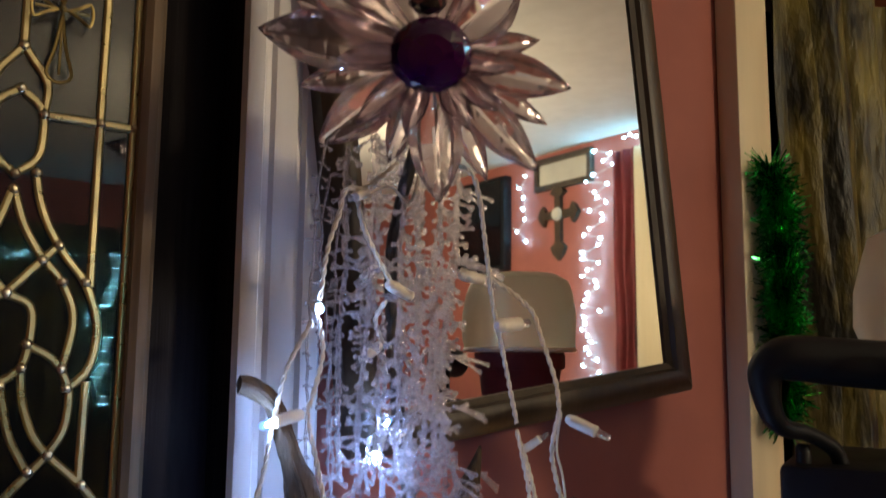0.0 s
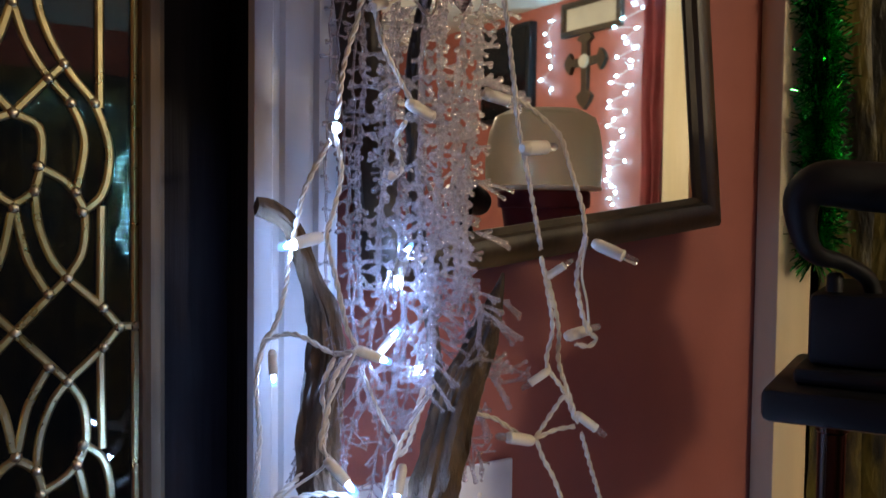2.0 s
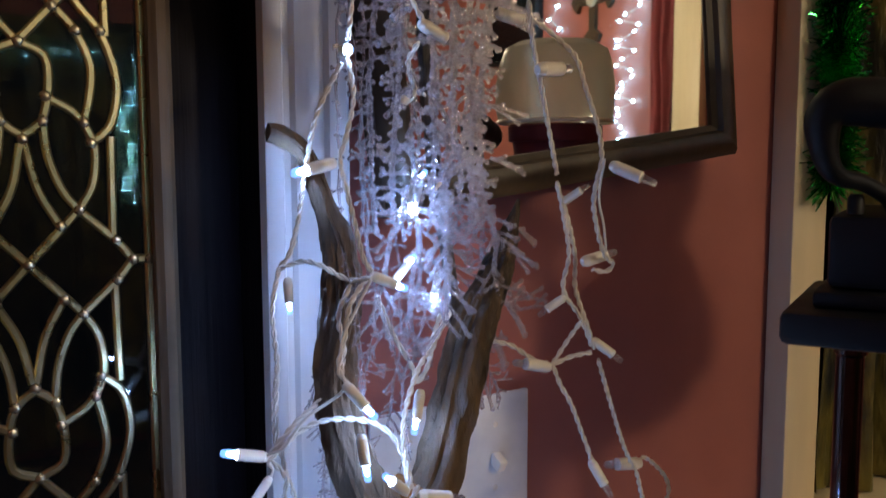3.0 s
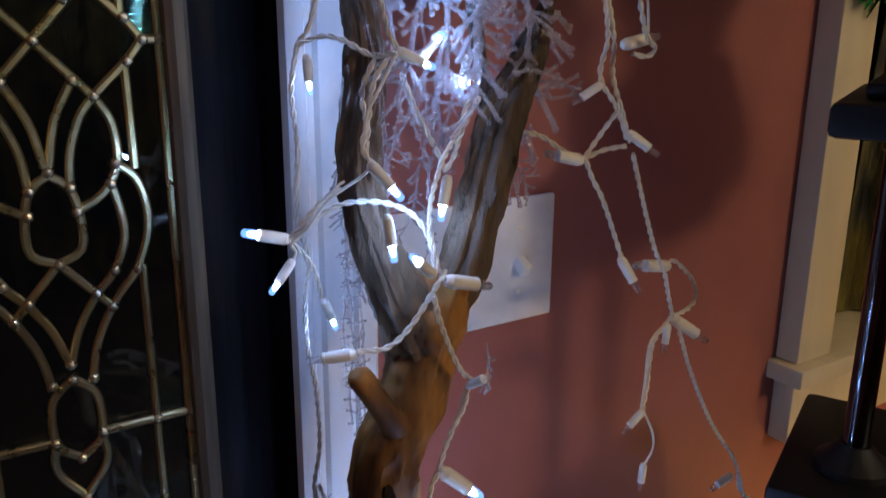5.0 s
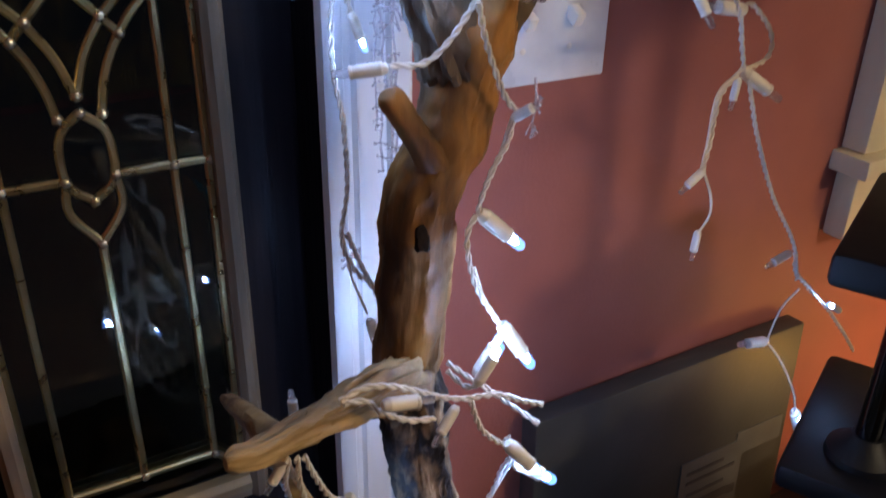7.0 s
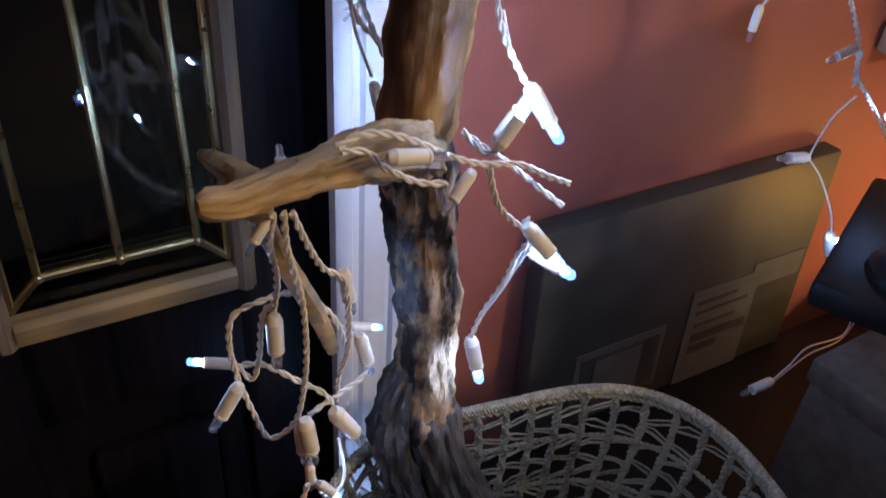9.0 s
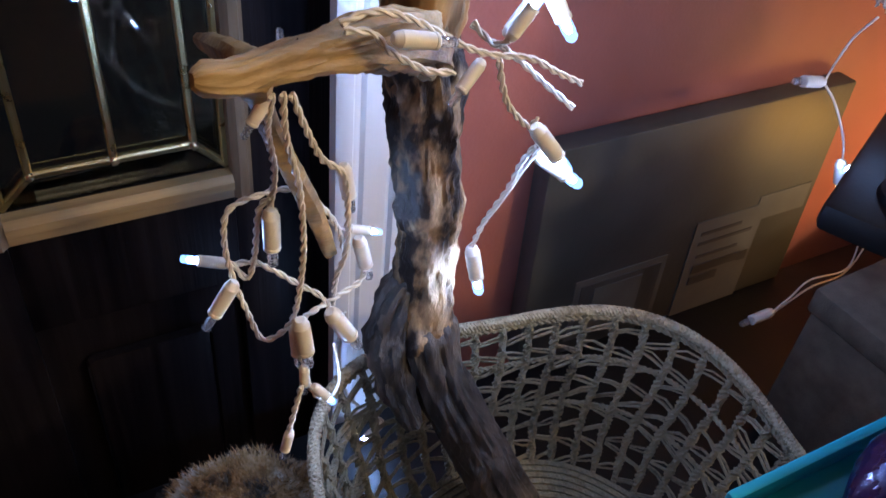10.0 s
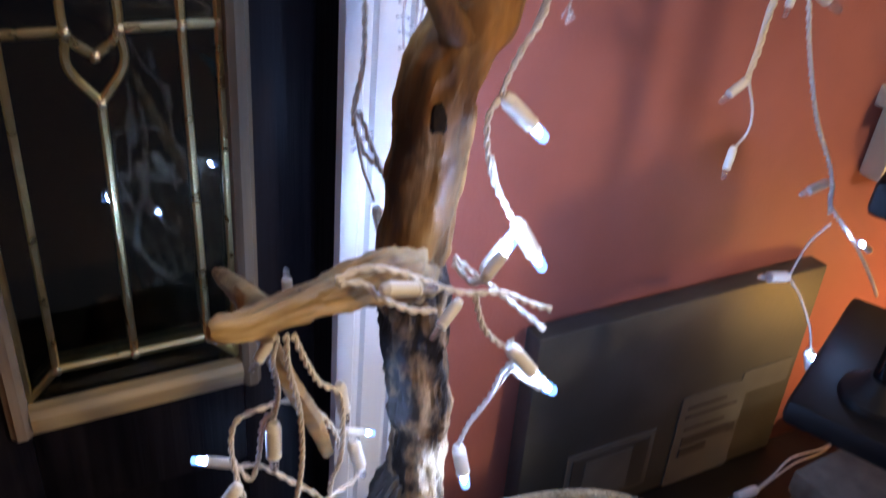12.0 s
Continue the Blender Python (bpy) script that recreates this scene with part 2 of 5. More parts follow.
def smooth_path(pts, step):
    """Catmull-Rom through the points, sampled about every step metres. Points may carry a radius."""
    p = [np.array(q, float) for q in pts]
    p = [2 * p[0] - p[1]] + p + [2 * p[-1] - p[-2]]
    res = []
    for a, b, c, d in zip(p, p[1:], p[2:], p[3:]):
        n = max(2, int(np.linalg.norm((c - b)[:3]) / step))
        for i in range(n):
            t = i / n
            res.append(0.5 * (2 * b + (c - a) * t + (2 * a - 5 * b + 4 * c - d) * t * t + (3 * b - a - 3 * c + d) * t ** 3))
    res.append(p[-2])
    return res


def frames_along(path):
    """Tangent and two normals at each point, without twist."""
    p = [Vector(q[:3]) for q in path]
    out, n = [], None
    for i in range(len(p)):
        t = (p[min(i + 1, len(p) - 1)] - p[max(i - 1, 0)]).normalized()
        if n is None:
            n = t.orthogonal().normalized()
        n = (n - t * n.dot(t)).normalized()
        out.append((p[i], t, n, t.cross(n)))
    return out


def tube(bm, path, radii, seg=8, rough=0.0, seed=0.0, groove=0.0):
    """A closed tube along a path; rough: relative unevenness, groove: lengthwise furrows."""
    rings, length, last = [], 0.0, None
    for k, (p, t, n, b) in enumerate(frames_along(path)):
        length += (p - last).length if last is not None else 0.0
        last = p
        r = radii[k] if hasattr(radii, "__len__") else radii
        ring = []
        for i in range(seg):
            a = 2 * math.pi * i / seg
            f = 1.0
            if rough:
                q = p * 38 + Vector((math.cos(a), math.sin(a), seed)) * 1.3
                f += rough * (noise.noise(q) + 0.45 * noise.noise(q * 3.1) + 0.25 * noise.noise(q * 7.3))
            if groove:
                f += groove * noise.noise(Vector((math.cos(a) * 3.2, math.sin(a) * 3.2, length * 5 + seed)))
                split = abs(noise.noise(Vector((math.cos(a) * 2.4, math.sin(a) * 2.4, length * 9 + seed * 3))))
                f -= groove * 1.5 * max(0.0, 0.16 - split) / 0.16 * 0.55
            ring.append(bm.verts.new(p + (n * math.cos(a) + b * math.sin(a)) * r * f))
        rings.append(ring)
    for ra, rb in zip(rings, rings[1:]):
        for i in range(seg):
            bm.faces.new((ra[i], ra[(i + 1) % seg], rb[(i + 1) % seg], rb[i]))
    bm.faces.new(rings[0][::-1])
    bm.faces.new(rings[-1])
    return bm


def lathe(bm, profile, seg, m):
    """Turns (radius, height) pairs about the z axis of the matrix m."""
    rings = []
    for r, h in profile:
        rings.append([bm.verts.new(m @ Vector((r * math.cos(2 * math.pi * i / seg), r * math.sin(2 * math.pi * i / seg), h))) for i in range(seg)])
    for ra, rb in zip(rings, rings[1:]):
        for i in range(seg):
            bm.faces.new((ra[i], ra[(i + 1) % seg], rb[(i + 1) % seg], rb[i]))
    bm.faces.new(rings[0][::-1])
    bm.faces.new(rings[-1])
    return bm


def prism(bm, outline, lo, hi, axis=2):
    """Extrudes a closed outline of two coordinates along an axis."""
    def at(q, h):
        v = list(q)
        v.insert(axis, h)
        return Vector(v)
    a = [bm.verts.new(at(q, lo)) for q in outline]
    b = [bm.verts.new(at(q, hi)) for q in outline]
    for i in range(len(a)):
        j = (i + 1) % len(a)
        bm.faces.new((a[i], a[j], b[j], b[i]))
    bm.faces.new(a[::-1])
    bm.faces.new(b)
    return bm


def axis_matrix(a, b):
    """At a, with z towards b."""
    d = Vector(b) - Vector(a)
    return Matrix.Translation(a) @ d.to_track_quat("Z", "Y").to_matrix().to_4x4()


# ---- structure ----
WALL = 0.704
bm = bmesh.new()
box(bm, (0.36, WALL, 0), (0.995, 0.84, 2.44))
box(bm, (0.995, WALL, 0), (2.05, 0.84, 0.965))
box(bm, (0.995, WALL, 2.12), (2.05, 0.84, 2.44))
box(bm, (2.05, WALL, 0), (2.62, 0.84, 2.44))
box(bm, (-0.62, WALL, 2.1), (0.36, 0.84, 2.44))
box(bm, (-1.6, WALL, 0), (-0.62, 0.84, 2.44))
single("wall_north", bm, PAINT, "terracotta painted plaster wall", "wall", "structure", smooth=False)
for nm, lo, hi in (("wall_east", (2.62, -3.2, 0), (2.74, 0.84, 2.44)), ("wall_west", (-1.72, -3.2, 0), (-1.6, 0.84, 2.44)), ("wall_south", (-1.72, -3.32, 0), (2.74, -3.2, 2.44))):
    single(nm, box(bmesh.new(), lo, hi), PAINT, "terracotta painted plaster wall", "wall", "structure", smooth=False)
single("floor", box(bmesh.new(), (-1.72, -3.32, -0.1), (2.74, 0.84, 0)), FLOORWOOD, "dark wooden floor", "floor", "structure", smooth=False)
single("ceiling", box(bmesh.new(), (-1.72, -3.32, 2.44), (2.74, 0.84, 2.54)), CEIL, "white painted ceiling", "ceiling", "structure", smooth=False)

# door with a tall leaded lite
AX, CZ = 0.192, 1.4177          # the leading mirrors about this axis and height
LX0, LX1, LZ0, LZ1 = 0.106, 0.278, 0.822, 2.014
door = thing("door_1", "dark-stained wooden door with a tall leaded glass lite", "door", at=(0, 0.75, 0), kind="structure")
DF = 0.752
for nm, lo, hi in (("stile", (LX1 + 0.002, DF, 0.01), (0.358, 0.78, 2.09)), ("stile", (-0.6, DF, 0.01), (LX0 - 0.002, 0.78, 2.09)),
                   ("rail", (LX0 - 0.002, DF, 0.70), (LX1 + 0.002, 0.78, LZ0 - 0.002)), ("rail", (LX0 - 0.002, DF, LZ1 + 0.002), (LX1 + 0.002, 0.78, 2.09)),
                   ("rail", (LX0 - 0.002, DF, 0.01), (LX1 + 0.002, 0.78, 0.2))):
    part(nm, box(bmesh.new(), lo, hi, 0.001), DARKWOOD, door)
bm = bmesh.new()
box(bm, (LX0 - 0.002, DF + 0.012, 0.2), (LX1 + 0.002, 0.77, 0.70))
box(bm, (LX0 + 0.03, DF + 0.001, 0.235), (LX1 - 0.03, 0.76, 0.648), 0.008)
part("lower_panel", bm, DARKWOOD, door, "raised dark panel")
# moulded lite frame: a stepped profile round the opening
def lite_bar(x0, z0, x1, z1, vertical):
    bm = bmesh.new()
    w = 0.0165 if vertical else 0.0235
    if vertical:
        s = 1 if x0 > AX else -1
        prof = [(x0, 0.757), (x0, DF - 0.006), (x0 + s * 0.005, DF - 0.011), (x0 + s * 0.012, DF - 0.011), (x0 + s * 0.0135, DF - 0.008), (x0 + s * w, DF - 0.006), (x0 + s * w, 0.757)]
        prism(bm, prof, z0, z1, 2)
    else:
        s = 1 if z0 > CZ else -1
        prof = [(0.757, z0), (DF - 0.006, z0), (DF - 0.011, z0 + s * 0.005), (DF - 0.011, z0 + s * 0.012), (DF - 0.008, z0 + s * 0.0135), (DF - 0.006, z0 + s * w), (0.757, z0 + s * w)]
        prism(bm, prof, x0, x1, 0)
    return bm
part("lite_frame_side", lite_bar(LX1, LZ0 - 0.0235, 0, LZ1 + 0.0235, True), LITEFRAME, door, "worn brown lite frame")
part("lite_frame_side", lite_bar(LX0, LZ0 - 0.0235, 0, LZ1 + 0.0235, True), LITEFRAME, door, "worn brown lite frame")
part("lite_frame_rail", lite_bar(LX0, LZ0, LX1, 0, False), LITERAIL, door, "pale worn wooden lite rail")
part("lite_frame_rail", lite_bar(LX0, LZ1, LX1, 0, False), LITERAIL, door, "pale worn wooden lite rail")
BORDER = 0.0595
part("pane", box(bmesh.new(), (AX - BORDER, 0.7605, LZ0), (AX + BORDER, 0.7645, LZ1)), PANE, door, "clear bevelled glass", smooth=False)
part("pane", box(bmesh.new(), (LX0, 0.7605, LZ0), (AX - BORDER - 0.0004, 0.7645, LZ1)), CHIPPED, door, "clear textured glass strip", smooth=False)
part("pane", box(bmesh.new(), (AX + BORDER + 0.0004, 0.7605, LZ0), (LX1, 0.7645, LZ1)), CHIPPED, door, "clear textured glass strip", smooth=False)
# leading: one quarter of the pattern, offsets from the axis and the middle height
QUARTER = (
    ((0.0147, 0.249), (0.019, 0.2277), (0.0273, 0.2068), (0.0403, 0.1861), (0.0546, 0.1682), (0.0645, 0.1400), (0.0645, 0.1161), (0.0581, 0.0975), (0.0455, 0.0870)),
    ((0.0005, 0.2346), (0.0092, 0.208), (0.0232, 0.1848), (0.0380, 0.1672), (0.0475, 0.143), (0.0455, 0.1184), (0.0411, 0.1018)),
    ((0.0162, 0.1197), (0.0351, 0.109), (0.0462, 0.0912), (0.0483, 0.076), (0.0452, 0.0551), (0.0353, 0.0385)),
    ((0.0135, 0.1018), (0.0163, 0.0767), (0.0247, 0.0531), (0.0353, 0.0385)),
    ((0.0014, 0.0860), (0.0085, 0.0538), (0.0223, 0.0269)),
    ((0.0, 0.0), (0.0353, 0.0385)),
    ((0.0353, 0.0385), (0.0603, 0.0149), (0.0721, 0.0)),
    ((0.0, 0.157), (0.017, 0.148), (0.0185, 0.125), (0.013, 0.102), (0.0, 0.092)),
    ((0.0, 0.157), (0.023, 0.183), (0.0337, 0.195)),
    ((0.0, 0.2468), (0.0144, 0.2600), (0.0178, 0.2800), (0.0150, 0.3000), (0.0, 0.3125)),
    ((0.0171, 0.2958), (0.0180, 0.3200), (0.0, 0.3464)),
    ((0.0171, 0.2948), (0.0585, 0.2948)),
    ((0.0585, 0.2948), (0.0855, 0.2948)),
    ((0.0585, 0.019), (0.0595, 0.092)),
    ((0.0585, 0.165), (0.0585, 0.2948)),
    ((0.0585, 0.2948), (0.0605, 0.569)),
    ((0.0, 0.569), (0.0605, 0.569)),
    ((0.0605, 0.569), (0.0850, 0.5940)),
)
JOINTS = ((0.0353, 0.0385), (0.0455, 0.0870), (0.0411, 0.1018), (0.0162, 0.1197), (0.0135, 0.1018), (0.0223, 0.0269), (0.0603, 0.0149), (0.0337, 0.195),
          (0.023, 0.183), (0.0147, 0.249), (0.0171, 0.2948), (0.0585, 0.2948), (0.0855, 0.2948), (0.0546, 0.1682), (0.0380, 0.1672), (0.0605, 0.569))
AXIS_JOINTS = (0.0, 0.0895, 0.157, 0.2346, 0.2468, 0.3125, 0.3464, 0.569)


def came(pts):
    bm = bmesh.new()
    path = smooth_path([(x, 0.7585, z) for x, z in pts], 0.006)
    rings = []
    for p, t, n, b in frames_along(path):
        side = Vector((-t.z, 0, t.x)).normalized()
        ring = []
        for u, v in ((-0.0031, 0.0026), (-0.0031, -0.0004), (-0.0016, -0.0021), (0.0016, -0.0021), (0.0031, -0.0004), (0.0031, 0.0026)):
            ring.append(bm.verts.new(p + side * u + Vector((0, v, 0))))
        rings.append(ring)
    for a, b in zip(rings, rings[1:]):
        for i in range(6):
            bm.faces.new((a[i], a[(i + 1) % 6], b[(i + 1) % 6], b[i]))
    bm.faces.new(rings[0][::-1]), bm.faces.new(rings[-1])
    return bm


for sx in (1, -1):
    for sz in (1, -1):
        for q in QUARTER:
            part("came", came([(AX + sx * x, CZ + sz * z) for x, z in q]), CAME, door)
for sz in (1, -1):
    part("came", came([(AX, CZ + sz * 0.3464), (AX, CZ + sz * 0.569)]), CAME, door)
for sx in (1, -1):
    part("came", came([(AX + sx * 0.0721, CZ), (AX + sx * 0.0855, CZ)]), CAME, door)
    part("came", came([(AX + sx * 0.0842, LZ0 + 0.003), (AX + sx * 0.0842, LZ1 - 0.003)]), CAME, door)
bm = bmesh.new()
bmesh.ops.create_icosphere(bm, subdivisions=2, radius=0.0043, matrix=Matrix.Diagonal((1, 0.75, 1, 1)))
for v in bm.verts:
    v.co *= 1 + 0.15 * noise.noise(v.co * 400)
joint_mesh = finish(bm, "solder_joint", SOLDER)
spots = [(sx * x, sz * z) for sx in (1, -1) for sz in (1, -1) for x, z in JOINTS] + [(0, s * z) for z in AXIS_JOINTS for s in ((1, -1) if z else (1,))]
spots += [(0.0721, 0), (-0.0721, 0), (0.0842, 0), (-0.0842, 0)]
for x, z in spots:
    ob = new("solder_joint", joint_mesh)
    ob.parent = door
    ob.matrix_parent_inverse = door.matrix_world.inverted()
    ob.matrix_basis = pose(AX + x, 0.7575, CZ + z, 0, random.uniform(0, 360), 0)
for ob in door.children:
    ob.matrix_parent_inverse = door.matrix_world.inverted()

# gold filigree cross hung on the glass
bm = bmesh.new()
cxx, czz = 0.2155, 1.795
for a, length in ((0, 0.020), (90, 0.030), (180, 0.020), (270, 0.052)):
    d = Vector((math.cos(radians(a)), 0, math.sin(radians(a))))
    s = Vector((-d.z, 0, d.x))
    c = Vector((cxx, 0.7485, czz))
    loop = [c + d * 0.004, c + d * length * 0.6 + s * 0.004, c + d * length + s * 0.009, c + d * (length * 1.12), c + d * length - s * 0.009, c + d * length * 0.6 - s * 0.004, c + d * 0.004]
    tube(bm, smooth_path([tuple(q) for q in loop], 0.003), 0.0013, 6)
    tube(bm, smooth_path([tuple(c), tuple(c + d * length * 0.55), tuple(c + d * length)], 0.004), 0.001, 5)
bmesh.ops.create_icosphere(bm, subdivisions=1, radius=0.0035, matrix=Matrix.Translation((cxx, 0.747, czz)))
tube(bm, smooth_path([(cxx, 0.7485, czz + 0.03), (cxx + 0.001, 0.7485, czz + 0.1), (cxx, 0.752, 2.0)], 0.02), 0.0006, 5)
single("ornamental_cross", bm, GOLD, "small gold filigree cross hanging on the glass", "ornament")

# door casing: moulded white trim
def casing(name, x0, x1, z0, z1, material, label, front=0.685, shadow_side=0.0):
    w = x1 - x0
    prof = [(x0, WALL - 0.0005), (x0, front + 0.006), (x0 + 0.004, front + 0.002), (x0 + 0.012, front + 0.001), (x0 + 0.014, front + 0.004), (x0 + 0.019, front + 0.004), (x0 + 0.022, front),
            (x0 + w * 0.62, front - 0.002), (x0 + w * 0.64, front + 0.002), (x0 + w * 0.70, front + 0.002), (x0 + w * 0.73, front - 0.004), (x1 - 0.004, front - 0.005), (x1, front - 0.001), (x1, WALL - 0.0005)]
    return single(name, prism(bmesh.new(), prof, z0, z1, 2), material, label, "trim", "structure")
single("trim", box(bmesh.new(), (0.3465, WALL + 0.0004, 0), (0.3595, 0.7515, 2.0995)), DARKWOOD, "dark-stained door stop", "trim", "structure", smooth=False)
casing("trim", 0.345, 0.411, 0.0, 2.1, TRIM, "white painted moulded door casing")
single("trim", box(bmesh.new(), (-0.65, 0.683, 2.1005), (0.411, WALL - 0.0005, 2.17), 0.003), TRIM, "white painted door casing head", "trim", "structure")
single("trim", box(bmesh.new(), (-0.67, 0.683, 0), (-0.605, WALL - 0.0005, 2.1), 0.003), TRIM, "white painted door casing", "trim", "structure")

# window: cream casing, stool, apron, night panes
single("trim", box(bmesh.new(), (0.970, 0.672, 1.033), (1.036, WALL - 0.0005, 2.2), 0.003), CREAM, "cream painted flat window casing", "trim", "structure")
casing("trim", 2.02, 2.09, 1.033, 2.2, CREAM, "cream painted moulded window casing", 0.684)
single("window_sill", box(bmesh.new(), (0.958, 0.656, 1.008), (2.10, 0.80, 1.032), 0.003), CREAM, "cream painted window stool", "window sill", "structure")
single("trim", box(bmesh.new(), (0.972, 0.674, 0.925), (2.08, WALL - 0.0005, 1.0045), 0.004), CREAM, "cream painted apron below the window", "trim", "structure")
window = thing("window_1", "dark window at night with a cream frame", "window", at=(1.5, 0.8, 1.5), kind="structure")
for lo, hi in (((0.996, 0.775, 1.033), (1.04, 0.815, 2.119)), ((2.0, 0.775, 1.033), (2.049, 0.815, 2.119)), ((1.04, 0.775, 1.033), (2.0, 0.815, 1.08)), ((1.04, 0.775, 2.07), (2.0, 0.815, 2.119)), ((1.04, 0.778, 1.55), (2.0, 0.812, 1.59))):
    part("window_frame", box(bmesh.new(), lo, hi, 0.003), CREAM, window)
for z0, z1 in ((1.082, 1.548), (1.592, 2.068)):
    part("pane", box(bmesh.new(), (1.042, 0.793, z0), (1.998, 0.797, z1)), NIGHT, window, smooth=False)
for ob in window.children:
    ob.matrix_parent_inverse = window.matrix_world.inverted()


def drape(name, x0, x1, y, z0, z1, folds, depth, material, label):
    bm = bmesh.new()
    nu, nv = folds * 14, 40
    for side in (0, 0.003):
        grid = []
        for j in range(nv + 1):
            v = j / nv
            row = []
            for i in range(nu + 1):
                u = i / nu
                gather = 1 - 0.12 * math.sin(math.pi * v) ** 2
                ph = 2 * math.pi * folds * u + 0.5 * math.sin(3 * v + 4 * u)
                yy = y + depth * (math.sin(ph) + 0.35 * math.sin(2.3 * ph + 1)) * (0.7 + 0.3 * v) + 0.006 * noise.noise(Vector((u * 9, v * 7, 2)))
                row.append(bm.verts.new((x0 + (x1 - x0) * (0.5 + (u - 0.5) * gather) + 0.012 * noise.noise(Vector((u * 5, v * 4, 7))), yy + side, z1 + (z0 - z1) * v)))
            grid.append(row)
        for a, b in zip(grid, grid[1:]):
            for i in range(nu):
                bm.faces.new((a[i], a[i + 1], b[i + 1], b[i]))
    return single(name, bm, material, label, "curtain")
drape("curtain", 1.155, 1.70, 0.735, 1.036, 2.15, 6, 0.022, CURTAIN, "olive and gold brocade curtain hanging at the window")

# mirror, hung askew
MT = radians(7.0)
def mframe(u, v, y):
    """Across and up from the lower right corner of the tilted mirror."""
    return Vector((0.853 + u * math.cos(MT) - v * math.sin(MT), y, 1.4986 + u * math.sin(MT) + v * math.cos(MT)))
mirror = thing("wall_mirror", "mirror in a dark wooden frame, hung askew on the wall", "mirror", at=(0.6, 0.68, 1.6))
MW, MH, FW = 0.424, 0.56, 0.033
def mbar(a0, b0, a1, b1, inner0, inner1):
    """One mitred side: outer corners a, inner corners b."""
    bm = bmesh.new()
    ends = []
    for (o, i) in ((a0, inner0), (a1, inner1)):
        ring = []
        for s, y in ((0, 0.6835), (0, 0.664), (0.18, 0.657), (0.5, 0.6545), (0.75, 0.658), (0.82, 0.663), (1, 0.666), (1, 0.6835)):
            ring.append(bm.verts.new(mframe(o[0] + (i[0] - o[0]) * s, o[1] + (i[1] - o[1]) * s, y)))
        ends.append(ring)
    for k in range(8):
        bm.faces.new((ends[0][k], ends[0][(k + 1) % 8], ends[1][(k + 1) % 8], ends[1][k]))
    bm.faces.new(ends[0][::-1]), bm.faces.new(ends[1])
    return bm
oc = [(0, 0), (0, MH), (-MW, MH), (-MW, 0)]
ic = [(-FW, FW), (-FW, MH - FW), (-MW + FW, MH - FW), (-MW + FW, FW)]
for k in range(4):
    part("frame_side", mbar(oc[k], None, oc[(k + 1) % 4], None, ic[k], ic[(k + 1) % 4]), MFRAME, mirror, "dark wooden frame side")
bm = bmesh.new()
f, b_ = ([bm.verts.new(mframe(u + du, v + dv, y)) for (u, v), (du, dv) in zip(ic, ((0.003, -0.003), (0.003, 0.003), (-0.003, 0.003), (-0.003, -0.003)))] for y in (0.668, 0.672))
bm.faces.new(f), bm.faces.new(b_[::-1])
for k in range(4):
    bm.faces.new((f[k], b_[k], b_[(k + 1) % 4], f[(k + 1) % 4]))
part("mirror_glass", bm, MIRROR, mirror, "clear mirror glass", smooth=False)
for vv in (0.06, MH - 0.06):
    c = mframe(-MW / 2, vv, 0.694)
    part("wall_spacer", box(bmesh.new(), c - Vector((0.02, 0.0102, 0.01)), c + Vector((0.02, 0.0098, 0.01))), MFRAME, mirror)
for ob in mirror.children:
    ob.matrix_parent_inverse = mirror.matrix_world.inverted()

# switch plate
plate = thing("switch_plate", "white marbled triple switch plate on the terracotta wall", "switch", at=(0.519, 0.70, 1.22))
part("plate", box(bmesh.new(), (0.434, 0.6985, 1.162), (0.605, 0.7036, 1.279), 0.0025), MARBLE, plate)
for x in (0.473, 0.519, 0.5655):
    bm = box(bmesh.new(), (-0.0045, -0.014, -0.006), (0.0045, 0.001, 0.006), 0.0015)
    bmesh.ops.transform(bm, matrix=pose(x, 0.6995, 1.2195, 28, 0, 0), verts=bm.verts)
    part("toggle", bm, HUSK, plate, "white toggle")
    for dz in (-0.030, 0.030):
        part("screw", lathe(bmesh.new(), [(0.0, -0.001), (0.0028, -0.001), (0.0028, 0.0006), (0.0015, 0.0012)], 10, axis_matrix((x, 0.699, 1.2205 + dz), (x, 0.69, 1.2205 + dz))), HUSK, plate)
for ob in plate.children:
    ob.matrix_parent_inverse = plate.matrix_world.inverted()

# ---- driftwood branch standing in the basket ----
branch = thing("driftwood_branch", "forked brown driftwood branch standing in the basket", "branch", at=(0.43, 0.47, 0.58))


def limb(name, pts, material, label="", seg=20, rough=0.16, groove=0.22, seed=0.0, step=0.004):
    path = smooth_path(pts, step)
    rad = [max(0.0012, q[3]) * (1 + 0.10 * noise.noise(Vector((q[2] * 45, seed, 1)))) for q in path]
    return part(name, tube(bmesh.new(), path, rad, seg, rough, seed, groove), material, branch, label)


